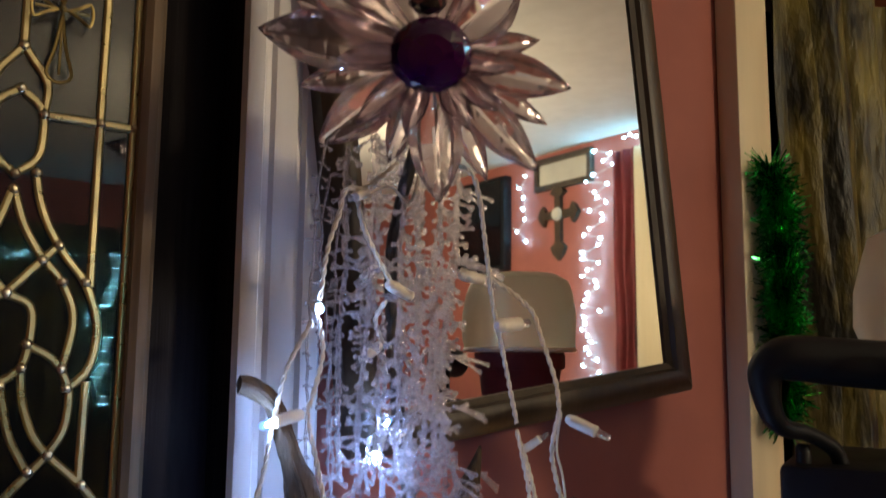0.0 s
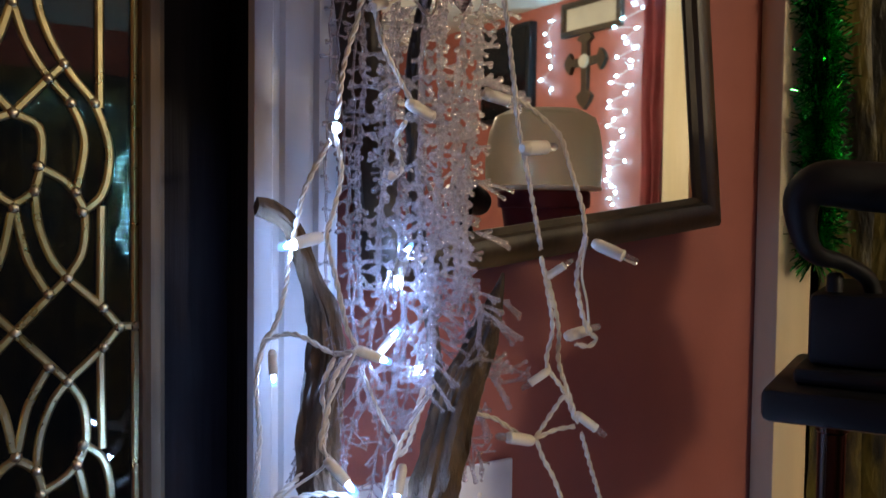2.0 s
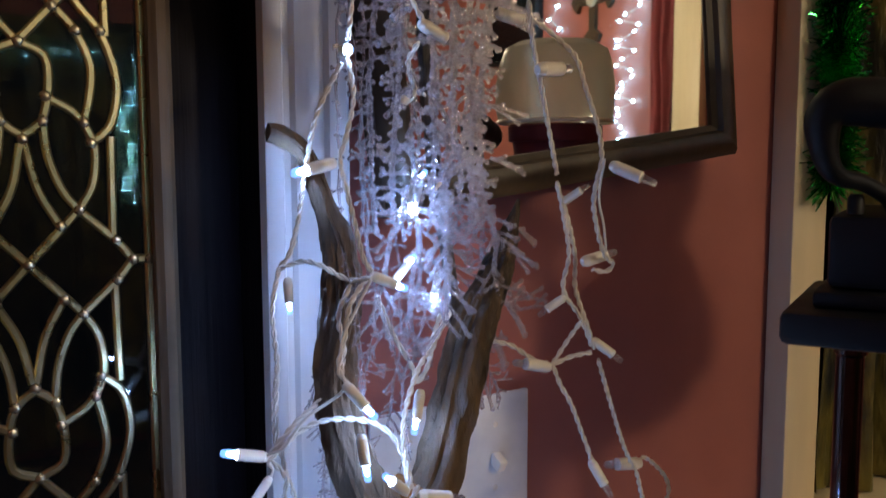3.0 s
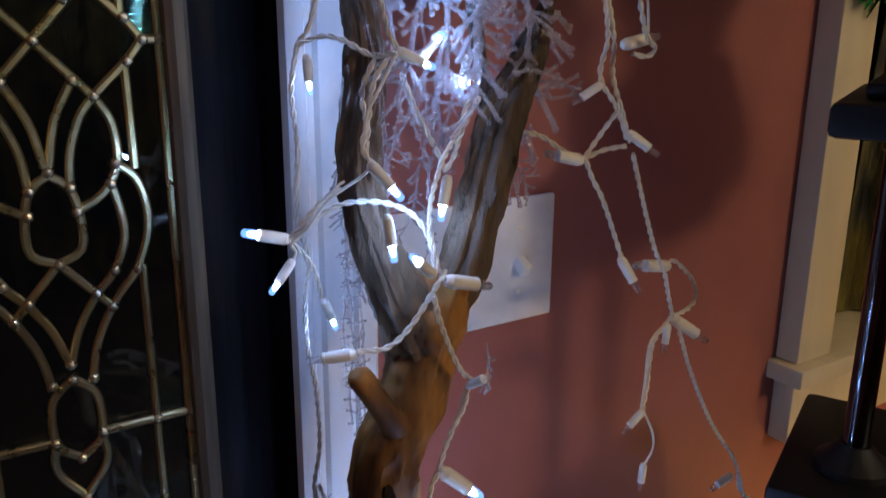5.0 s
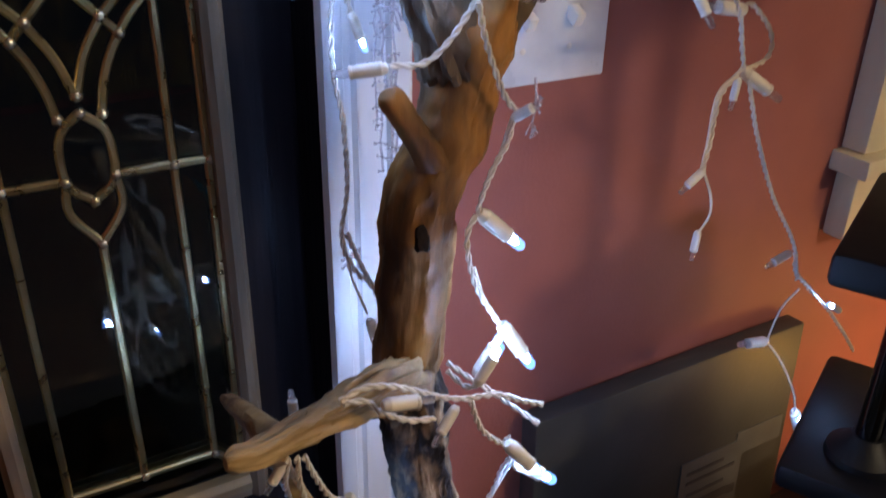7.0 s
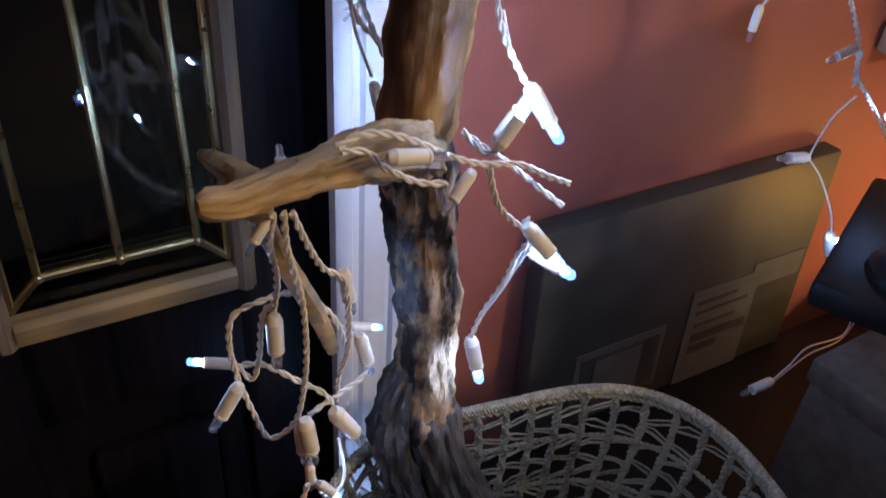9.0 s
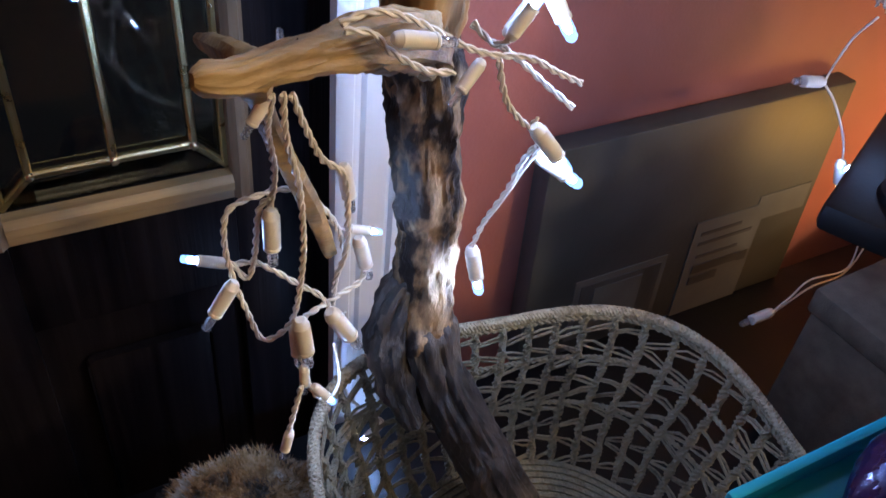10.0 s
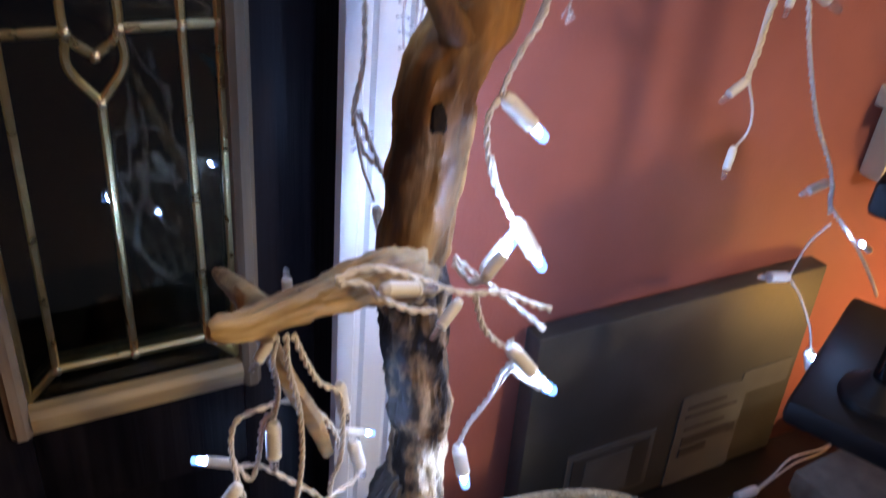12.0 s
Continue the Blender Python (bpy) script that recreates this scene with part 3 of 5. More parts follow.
limb("trunk", [(0.405, 0.575, 1.268, 0.018), (0.394, 0.577, 1.240, 0.0265), (0.388, 0.578, 1.216, 0.0225), (0.379, 0.578, 1.184, 0.0245), (0.357, 0.576, 1.140, 0.0241), (0.356, 0.576, 1.108, 0.0238),
               (0.351, 0.575, 1.058, 0.0237), (0.348, 0.575, 1.014, 0.0225), (0.351, 0.571, 0.97, 0.018)], BARK, "smooth brown driftwood", 64, 0.13, 0.05, 1.0, 0.003)
limb("flaked_trunk", [(0.350, 0.575, 1.045, 0.017), (0.348, 0.574, 1.014, 0.0238), (0.351, 0.570, 0.99, 0.0245), (0.353, 0.567, 0.948, 0.0228), (0.358, 0.565, 0.90, 0.0220), (0.360, 0.565, 0.879, 0.0214), (0.360, 0.562, 0.834, 0.0215), (0.359, 0.559, 0.796, 0.0230), (0.364, 0.546, 0.765, 0.016)],
     FLAKY, "mottled trunk with flaking bark", 64, 0.20, 0.09, 2.0, 0.003)
limb("lower_log", [(0.359, 0.562, 0.815, 0.015), (0.361, 0.556, 0.790, 0.0215), (0.371, 0.535, 0.741, 0.0212), (0.388, 0.505, 0.698, 0.0222), (0.406, 0.470, 0.650, 0.0232), (0.414, 0.455, 0.612, 0.023)], GREYWOOD, "grey weathered log with deep furrows", 64, 0.05, 0.20, 2.5, 0.003)
limb("root", [(0.357, 0.565, 0.846, 0.010), (0.338, 0.562, 0.820, 0.0140), (0.331, 0.556, 0.785, 0.0135), (0.333, 0.540, 0.752, 0.0120), (0.340, 0.525, 0.725, 0.008)], GREYWOOD, "", 32, 0.5, 0.3, 3.0)
limb("left_limb", [(0.385, 0.577, 1.222, 0.0215), (0.373, 0.578, 1.250, 0.0205), (0.361, 0.582, 1.282, 0.0171), (0.353, 0.592, 1.318, 0.0145), (0.356, 0.603, 1.348, 0.0141), (0.361, 0.609, 1.375, 0.0143), (0.367, 0.615, 1.403, 0.0141), (0.367, 0.620, 1.433, 0.0114),
                   (0.361, 0.625, 1.456, 0.0086), (0.356, 0.630, 1.477, 0.0071), (0.348, 0.632, 1.497, 0.0070), (0.334, 0.636, 1.508, 0.0070), (0.325, 0.637, 1.510, 0.0060)], LIMB, "dark weathered limb with a grey tip", 48, 0.22, 0.18, 4.0, 0.003)
limb("right_limb", [(0.392, 0.578, 1.225, 0.0200), (0.405, 0.578, 1.245, 0.0195), (0.424, 0.581, 1.270, 0.0182), (0.438, 0.586, 1.302, 0.0180), (0.451, 0.591, 1.338, 0.0182), (0.466, 0.595, 1.372, 0.0168), (0.487, 0.600, 1.403, 0.0133), (0.499, 0.600, 1.429, 0.0086), (0.508, 0.600, 1.452, 0.0035),
                    (0.511, 0.600, 1.462, 0.0011)], LIMB, "split brown limb with a broken point", 48, 0.16, 0.22, 5.0, 0.003)
limb("stub", [(0.370, 0.572, 1.156, 0.0130), (0.360, 0.564, 1.171, 0.0104), (0.351, 0.560, 1.184, 0.0088), (0.340, 0.560, 1.202, 0.0080), (0.331, 0.562, 1.216, 0.0074), (0.329, 0.562, 1.219, 0.0040)], BARK, "", 24, 0.14, 0.06, 6.0)
limb("side_branch", [(0.345, 0.565, 1.018, 0.0190), (0.329, 0.548, 1.032, 0.0165), (0.291, 0.525, 1.048, 0.0143), (0.264, 0.513, 1.053, 0.0103), (0.240, 0.505, 1.055, 0.0087), (0.218, 0.498, 1.056, 0.0082), (0.205, 0.495, 1.059, 0.0068), (0.200, 0.494, 1.060, 0.0030)], ARMWOOD, "pale broken side branch", 48, 0.26, 0.26, 7.0, 0.004)
limb("prong", [(0.228, 0.502, 1.052, 0.0076), (0.238, 0.520, 1.021, 0.0056), (0.251, 0.530, 0.985, 0.0060), (0.270, 0.545, 0.938, 0.0066), (0.285, 0.555, 0.891, 0.0050)], ARMWOOD, "", 12, 0.2, 0.2, 8.0)
limb("spike", [(0.232, 0.508, 1.052, 0.0085), (0.230, 0.550, 1.040, 0.0076), (0.229, 0.590, 1.026, 0.0056), (0.229, 0.602, 1.021, 0.0020)], ARMWOOD, "", 10, 0.2, 0.2, 9.0)
for c, n, r in (((0.3465, 0.5508, 1.130), (-0.30, -0.9, 0.25), 0.0062), ((0.2505, 0.5065, 1.0605), (-0.3, -0.8, 0.5), 0.0032), ((0.358, 0.546, 0.960), (-0.1, -1, 0.2), 0.006)):
    bm = bmesh.new()
    m = axis_matrix(c, Vector(c) + Vector(n))
    lathe(bm, [(0.0, 0.0004), (r * 0.5, 0.0004), (r * 0.85, 0.0002), (r * 1.1, -0.002)], 18, m)
    for v in bm.verts:
        o = v.co - Vector(c)
        o *= 1 + 0.5 * noise.noise(Vector(c) * 90 + o.normalized() * 1.4)
        v.co = Vector(c) + Vector((o.x * 0.75, o.y, o.z * 1.35))
    part("knot_hole", bm, CUTWOOD, branch, "dark knot hole")
for ob in branch.children:
    ob.matrix_parent_inverse = branch.matrix_world.inverted()

# ---- bench, basket and boxes ----
TOP = 0.548
bench = thing("low_table", "low black table standing against the wall", "table", at=(0.45, 0.4, 0))
part("tabletop", box(bmesh.new(), (-0.15, 0.14, TOP - 0.035), (1.45, 0.675, TOP), 0.004), BLACK, bench)
for x in (-0.11, 1.37):
    for y in (0.18, 0.60):
        part("leg", box(bmesh.new(), (x, y, 0), (x + 0.045, y + 0.045, TOP - 0.036), 0.003), BLACK, bench)
for ob in bench.children:
    ob.matrix_parent_inverse = bench.matrix_world.inverted()

BC, BR, BZ, BB, BZ0 = Vector((0.408, 0.4025, 0)), 0.184, 0.752, 0.138, 0.600
basket = thing("wicker_basket", "round open-weave seagrass basket holding the branch", "basket", at=(0.415, 0.408, TOP))


def bwall(a, v):
    """A place on the basket's side: angle, and 0 at the base to 1 at the rim."""
    v = min(1.0, max(0.0, v))
    r = BB + (BR - BB) * (v ** 0.75) + (0.004 + 0.009 * v) * math.cos(4 * (a - 0.61))
    return Vector((BC.x + r * math.cos(a), BC.y + r * math.sin(a), BZ0 + (BZ - BZ0) * v))


def coil(bm, loop_pts, r, pitch, strands=2, seg=5, closed=True):
    """A rope of twisted strands along a path."""
    fr = frames_along(loop_pts)
    for s in range(strands):
        d, pts, last = 0.0, [], None
        for p, t, n, b in fr:
            if last is not None:
                d += (p - last).length
            last = p
            a = 2 * math.pi * (d / pitch + s / strands)
            pts.append(p + (n * math.cos(a) + b * math.sin(a)) * r * 0.55)
        tube(bm, pts, r * 0.62, seg)
    return bm


N = 720
part("rim", coil(bmesh.new(), [bwall(2 * math.pi * i / N, 1) for i in range(N + 1)], 0.0043, 0.009, 3, 5), PALEROPE, basket, "pale twisted rope rim")
part("rim_binding", coil(bmesh.new(), [bwall(2 * math.pi * i / 360, 0.955) for i in range(361)], 0.0030, 0.012, 2, 5), BASKET, basket)
for v in (0.40, 0.70):
    part("hoop", coil(bmesh.new(), [bwall(2 * math.pi * i / 240, v) for i in range(241)], 0.0026, 0.012, 2, 5), BASKET, basket)
STAKES = 46
for k in range(STAKES):
    a = 2 * math.pi * (k + 0.12 * random.random()) / STAKES
    part("stake", coil(bmesh.new(), [bwall(a + 0.02 * math.sin(6 * j / 40), j / 40) for j in range(41)], 0.0041, 0.010, 2, 5), BASKET, basket)
for k in range(STAKES):
    a0, a1 = 2 * math.pi * (k + 0.05) / STAKES, 2 * math.pi * (k + 1.05) / STAKES
    for j in range(9):
        if j in (6, 7) and 0.02 < a0 < 0.42 and k % 4 != 3:
            continue
        v = 0.04 + 0.103 * j + random.uniform(-0.02, 0.02)
        dv = 0.022 * (1 if j % 2 else -1) * random.uniform(0.6, 1.3)
        bm = bmesh.new()
        mid = bwall((a0 + a1) / 2, v) * 1.0
        tube(bm, [bwall(a0, v - dv), mid + Vector((0, 0, random.uniform(-0.003, 0.003))), bwall(a1, v + dv)], random.uniform(0.0010, 0.0017), 5)
        tube(bm, [bwall(a0, v - dv + 0.025), mid + Vector((0, 0, 0.005 + random.uniform(-0.002, 0.003))), bwall(a1, v + dv + 0.012)], random.uniform(0.0009, 0.0014), 5)
        part("weave_strand", bm, BASKET, basket)
bm = bmesh.new()
spiral = []
for i in range(1500):
    a = i * 0.085
    r = 0.004 + (BB - 0.004) * i / 1500
    spiral.append(Vector((BC.x + r * math.cos(a), BC.y + r * math.sin(a), BZ0 + 0.002 + 0.0012 * math.sin(a * 9))))
tube(bm, spiral, 0.0036, 5)
part("woven_base", bm, BASKET, basket)
bm = bmesh.new()
for k in range(7):
    tube(bm, [Vector((BC.x + (BB - 0.006) * math.cos(i * 0.0524), BC.y + (BB - 0.006) * math.sin(i * 0.0524), TOP + 0.004 + 0.0075 * k)) for i in range(121)], 0.0042, 6)
part("foot_ring", bm, BASKET, basket)
for ob in basket.children:
    ob.matrix_parent_inverse = basket.matrix_world.inverted()

# flat grey carton leaning on the wall behind the basket
carton = thing("flat_carton", "large flat grey cardboard carton leaning on the wall", "box", at=(0.85, 0.68, TOP))
lean = pose(0.545, 0.662, TOP + 0.001, -2.5, 0, 0)
def on_carton(name, lo, hi, material, label="", bevel=0.0):
    bm = box(bmesh.new(), lo, hi, bevel)
    bmesh.ops.transform(bm, matrix=lean, verts=bm.verts)
    return part(name, bm, material, carton, label)
on_carton("panel", (0, 0.0, 0), (0.395, 0.026, 0.277), CARD, "", 0.003)
on_carton("printed_window", (0.060, -0.0012, 0.02), (0.183, -0.0002, 0.105), LABEL, "faded printed picture")
on_carton("printed_window", (0.068, -0.0024, 0.026), (0.175, -0.0014, 0.097), CARD)
on_carton("printed_window", (0.085, -0.0036, 0.03), (0.150, -0.0026, 0.09), LABEL)
on_carton("label", (0.215, -0.0012, -0.0), (0.318, -0.0002, 0.138), LABEL, "pale printed label")
on_carton("label", (0.305, -0.0012, 0.115), (0.385, -0.0002, 0.150), LABEL, "pale paper strip")
for k, (x0, x1, z0) in enumerate(((0.225, 0.285, 0.118), (0.225, 0.305, 0.104), (0.228, 0.29, 0.085), (0.228, 0.30, 0.062), (0.228, 0.27, 0.045), (0.30, 0.312, 0.06))):
    on_carton("print_bar", (x0, -0.0024, z0), (x1, -0.0014, z0 + (0.012 if k > 2 else 0.004)), PRINT)
for ob in carton.children:
    ob.matrix_parent_inverse = carton.matrix_world.inverted()

# dark storage box
sbox = thing("storage_box", "dark cloth-covered storage box beside the basket", "box", at=(0.85, 0.45, TOP))
m = pose(0.738, 0.498, TOP + 0.001, 0, 0, 3)
bm = box(bmesh.new(), (0, -0.28, 0), (0.24, 0.0, 0.168), 0.005)
bmesh.ops.transform(bm, matrix=m, verts=bm.verts)
part("body", bm, BLACKBOX, sbox)
bm = box(bmesh.new(), (-0.004, -0.284, 0.169), (0.244, 0.004, 0.1975), 0.005)
bmesh.ops.transform(bm, matrix=m, verts=bm.verts)
part("lid", bm, BLACKBOX, sbox)
for ob in sbox.children:
    ob.matrix_parent_inverse = sbox.matrix_world.inverted()

# ---- black stand with tiers ----
stand = thing("black_stand", "black tiered stand with slim dark metal poles", "stand", at=(0.78, 0.42, TOP))
DA, DB = Vector((math.cos(0.45), math.sin(0.45), 0)), Vector((math.sin(0.45), -math.cos(0.45), 0))
def tier(corner, z, a, b, th, bev=0.006):
    """A slab with rounded edges whose left corner stands at corner."""
    bm = box(bmesh.new(), (0, 0, -th), (a, b, 0), bev)
    m = Matrix((DA, DB, Vector((0, 0, -1)))).transposed().to_4x4()
    bmesh.ops.transform(bm, matrix=Matrix.Translation((corner[0], corner[1], z - th)) @ m, verts=bm.verts)
    return bm
part("tier", tier((0.660, 0.475), 1.379, 0.20, 0.20, 0.026), BLACK, stand)
part("tier", tier((0.634, 0.471), 1.086, 0.20, 0.20, 0.028), BLACK, stand)
part("tier", tier((0.636, 0.474), 0.890, 0.20, 0.24, 0.024), BLACK, stand)
part("foot", tier((0.755, 0.40), TOP + 0.2135, 0.13, 0.13, 0.0145, 0.004), BLACK, stand)
for (x, y), z0, z1 in (((0.716, 0.450), 1.0865, 1.3525), ((0.706, 0.446), 0.8905, 1.0575), ((0.805, 0.365), TOP + 0.214, 0.8655), ((0.80, 0.38), 1.0865, 1.3525)):
    part("pole", lathe(bmesh.new(), [(0.0, 0), (0.012, 0), (0.012, 0.008), (0.0102, 0.010), (0.0102, z1 - z0 - 0.01), (0.012, z1 - z0 - 0.008), (0.012, z1 - z0), (0.0, z1 - z0)], 20, Matrix.Translation((x, y, z0))), POLE, stand, "polished dark metal pole")
part("collar", tier((0.690, 0.468), 1.3925, 0.16, 0.16, 0.013, 0.004), BLACK, stand)
part("housing", tier((0.705, 0.466), 1.450, 0.19, 0.21, 0.057), BLACK, stand)
part("knob", lathe(bmesh.new(), [(0, 0), (0.006, 0), (0.006, 0.012), (0.004, 0.015), (0, 0.015)], 12, Matrix.Translation((0.722, 0.455, 1.4505))), BLACK, stand)
bar = smooth_path([(0.762, 0.364, 1.524, 0.0185), (0.735, 0.390, 1.527, 0.0185), (0.708, 0.418, 1.530, 0.0182), (0.684, 0.442, 1.532, 0.0172), (0.674, 0.453, 1.522, 0.0140), (0.675, 0.454, 1.502, 0.0105), (0.681, 0.452, 1.486, 0.0085), (0.694, 0.450, 1.478, 0.0070),
                   (0.715, 0.446, 1.474, 0.0062), (0.740, 0.440, 1.462, 0.0062), (0.748, 0.438, 1.448, 0.0062)], 0.004)
part("handle", tube(bmesh.new(), bar, [q[3] for q in bar], 20), BLACK, stand, "thick black handle bent back at its end")
part("ring", tube(bmesh.new(), [Vector((0.716 + 0.012 * math.cos(a * 0.2618), 0.366 - 0.008 * math.cos(a * 0.2618), 1.527 + 0.016 * math.sin(a * 0.2618))) for a in range(25)], 0.002, 8), HUSK, stand, "white plastic ring")
for q, zc in (((0.716, 0.450), 1.0865), ((0.706, 0.446), 0.8905)):
    part("pole_collar", lathe(bmesh.new(), [(0.0123, 0), (0.030, 0), (0.029, 0.006), (0.020, 0.013), (0.0125, 0.022)], 24, Matrix.Translation((*q, zc))), BLACK, stand)
for ob in stand.children:
    ob.matrix_parent_inverse = stand.matrix_world.inverted()

# maroon pot on the stand, with a pale plastic tub turned over on it
PC = Vector((0.852, 0.390, 1.4505))
pot = thing("plant_pot", "dark maroon pot on the black stand", "pot", at=tuple(PC))
part("body", lathe(bmesh.new(), [(0.0, 0), (0.044, 0), (0.047, 0.004), (0.056, 0.066), (0.050, 0.066), (0.042, 0.01), (0.0, 0.008)], 32, Matrix.Translation(PC)), MAROON, pot)
part("rim", lathe(bmesh.new(), [(0.0505, 0.0665), (0.060, 0.0665), (0.0615, 0.070), (0.0615, 0.086), (0.059, 0.089), (0.0505, 0.089)], 32, Matrix.Translation(PC)), MAROON, pot)
for ob in pot.children:
    ob.matrix_parent_inverse = pot.matrix_world.inverted()
PT = PC + Vector((0, 0, 0.0895))
tub = thing("plastic_tub", "milky plastic tub turned over on the maroon pot", "tub", at=tuple(PT))
bm = lathe(bmesh.new(), [(0.060, 0.004), (0.073, 0.004), (0.077, 0.02), (0.077, 0.05), (0.074, 0.078), (0.066, 0.096), (0.050, 0.105), (0.025, 0.108), (0.0, 0.108)], 40, Matrix.Translation(PT))
for v in bm.verts:
    v.co += Vector((noise.noise(v.co * 22), noise.noise(v.co * 22 + Vector((5, 0, 0))), 0)) * 0.006
for ob in (part("body", bm, TUBPLASTIC, tub), part("rim", tube(bmesh.new(), [PT + Vector((0.0745 * math.cos(k * 0.1309), 0.0745 * math.sin(k * 0.1309), 0.0028)) for k in range(49)], 0.0026, 8), HUSK, tub, "rolled white rim")):
    ob.matrix_parent_inverse = tub.matrix_world.inverted()

# purple bauble on the lower tier
bauble = thing("bauble", "dark purple glass bauble on the stand", "bauble", at=(0.755, 0.43, 0.89))
bm = bmesh.new()
bmesh.ops.create_uvsphere(bm, u_segments=24, v_segments=14, radius=0.030, matrix=Matrix.Translation((0.755, 0.425, 0.9205)))
part("ball", bm, FOIL, bauble)
part("cap", lathe(bmesh.new(), [(0, 0), (0.008, 0), (0.008, 0.008), (0, 0.010)], 12, Matrix.Translation((0.755, 0.425, 0.949))), CHROME, bauble)
for ob in bauble.children:
    ob.matrix_parent_inverse = bauble.matrix_world.inverted()

# teal tray with a purple foil parcel, jutting out from the lower tier
tray = thing("teal_tray", "teal plastic tray resting on the black stand", "tray", at=(0.6, 0.27, 0.891))
part("base", box(bmesh.new(), (0.385, 0.195, 0.8905), (0.90, 0.310, 0.8945), 0.0015), TEAL, tray)
for lo, hi in (((0.385, 0.304, 0.895), (0.90, 0.310, 0.909)), ((0.385, 0.195, 0.895), (0.90, 0.201, 0.909)), ((0.385, 0.2012, 0.895), (0.391, 0.3038, 0.909))):
    part("side", box(bmesh.new(), lo, hi, 0.0015), TEAL, tray)
for ob in tray.children:
    ob.matrix_parent_inverse = tray.matrix_world.inverted()
bm = bmesh.new()
bmesh.ops.create_icosphere(bm, subdivisions=4, radius=1.0, matrix=Matrix.Translation((0.530, 0.250, 0.920)) @ Matrix.Diagonal((0.140, 0.050, 0.040, 1)))
for v in bm.verts:
    v.co += Vector((noise.noise(v.co * 30), noise.noise(v.co * 30 + Vector((3, 1, 0))), noise.noise(v.co * 34))) * 0.007
    v.co.z = max(v.co.z, 0.8955)
single("foil_parcel", bm, FOIL, "shiny dark purple foil parcel lying on the teal tray", "parcel")

# faux fur throw: a lump covered with tufts
bm = bmesh.new()
fc = Vector((0.212, 0.525, TOP + 0.05))
bmesh.ops.create_icosphere(bm, subdivisions=5, radius=1.0, matrix=Matrix.Translation(fc) @ Matrix.Diagonal((0.085, 0.07, 0.112, 1)))
for v in bm.verts:
    v.co += (v.co - fc) * 0.22 * noise.noise(v.co * 22)
    v.co.z = max(v.co.z, TOP + 0.001)
skin = [(v.co.copy(), (v.co - fc).normalized()) for v in bm.verts]
for p, n in skin:
    for _ in range(22):
        d = (n + Vector((random.uniform(-0.5, 0.5), random.uniform(-0.5, 0.5), random.uniform(-0.5, 0.3)))).normalized()
        q = p + Vector((random.uniform(-0.004, 0.004), random.uniform(-0.004, 0.004), 0))
        s = d.orthogonal().normalized() * 0.0007
        e = q + d * random.uniform(0.005, 0.012) + Vector((0, 0, -0.003))
        if e.z > TOP + 0.002 and q.z > TOP + 0.002:
            vs = [bm.verts.new(q + s), bm.verts.new(q - s), bm.verts.new(e)]
            bm.faces.new(vs)
single("fur_throw", bm, FUR, "tawny and black faux fur throw heaped on the table", "throw")

# ---- jewelled flower ----
FC = Vector((0.4044, 0.520, 1.7336))
flower = thing("jewelled_flower", "large pink acrylic flower with a purple gem centre", "flower", at=tuple(FC))
fz = (Vector((0.088, 0.065, 1.529)) - FC).normalized()
fx = Vector((0, 0, 1)).cross(fz).normalized()
fm = Matrix.Translation(FC) @ Matrix((fx, fz.cross(fx), fz)).transposed().to_4x4()
U = 0.000404


def petal(length, width, thick):
    """A long pointed leaf cut with facets, lying along x."""
    bm = bmesh.new()
    rows = []
    for s, w in ((0.06, 0.20), (0.16, 0.42), (0.27, 0.64), (0.38, 0.84), (0.49, 0.97), (0.60, 1.0), (0.71, 0.90), (0.81, 0.68), (0.89, 0.44), (0.95, 0.22)):
        hw, ht = width * w / 2, thick * (0.4 + 0.6 * w)
        rows.append([bm.verts.new((length * s, y * hw, z * ht)) for y, z in ((-1, 0), (-0.55, 0.62), (0.0, 1.0), (0.55, 0.62), (1, 0), (0.55, -0.5), (0, -0.7), (-0.55, -0.5))])
    for k, (a, b) in enumerate(zip(rows, rows[1:])):
        for i in range(8):
            j = (i + 1) % 8
            if (i + k) % 2:
                bm.faces.new((a[i], a[j], b[j])), bm.faces.new((a[i], b[j], b[i]))
            else:
                bm.faces.new((a[i], a[j], b[i])), bm.faces.new((a[j], b[j], b[i]))
    tip, root = bm.verts.new((length, 0, 0)), bm.verts.new((0.0, 0, 0))
    for i in range(8):
        j = (i + 1) % 8
        bm.faces.new((rows[-1][i], rows[-1][j], tip)), bm.faces.new((rows[0][j], rows[0][i], root))
    return bm


for dx, dy, w, lift in ((-288, 40, 100, 8), (-228, -55, 62, -4), (-193, -152, 88, 6), (-75, -190, 58, -6), (17, -252, 92, 12), (102, -217, 54, -2), (187, -194, 74, 8), (210, -119, 48, -8), (239, -52, 76, 6), (187, 28, 48, -4),
                        (150, 128, 104, 10), (-205, 118, 104, 10), (-90, 205, 92, 4), (40, 228, 92, 10), (-130, -120, 50, 18), (-45, -140, 46, 20), (70, -130, 46, 20), (120, -95, 46, 18), (150, -20, 44, 18), (-165, -8, 50, 18), (-240, 95, 60, -8), (110, 190, 60, -8)):
    bm = petal(math.hypot(dx, dy) * U, w * U, 0.0095)
    bmesh.ops.transform(bm, matrix=fm @ pose(0, 0, -0.006, 0, 0, math.degrees(math.atan2(dy, dx))) @ pose(0, 0, 0, 0, -lift, 0), verts=bm.verts)
    part("petal", bm, PETAL, flower, "clear pink faceted petal", smooth=False)
bm = bmesh.new()
rings = [(1.0, 0.0), (0.97, 0.28), (0.80, 0.62), (0.55, 0.85), (0.28, 0.96)]
verts = []
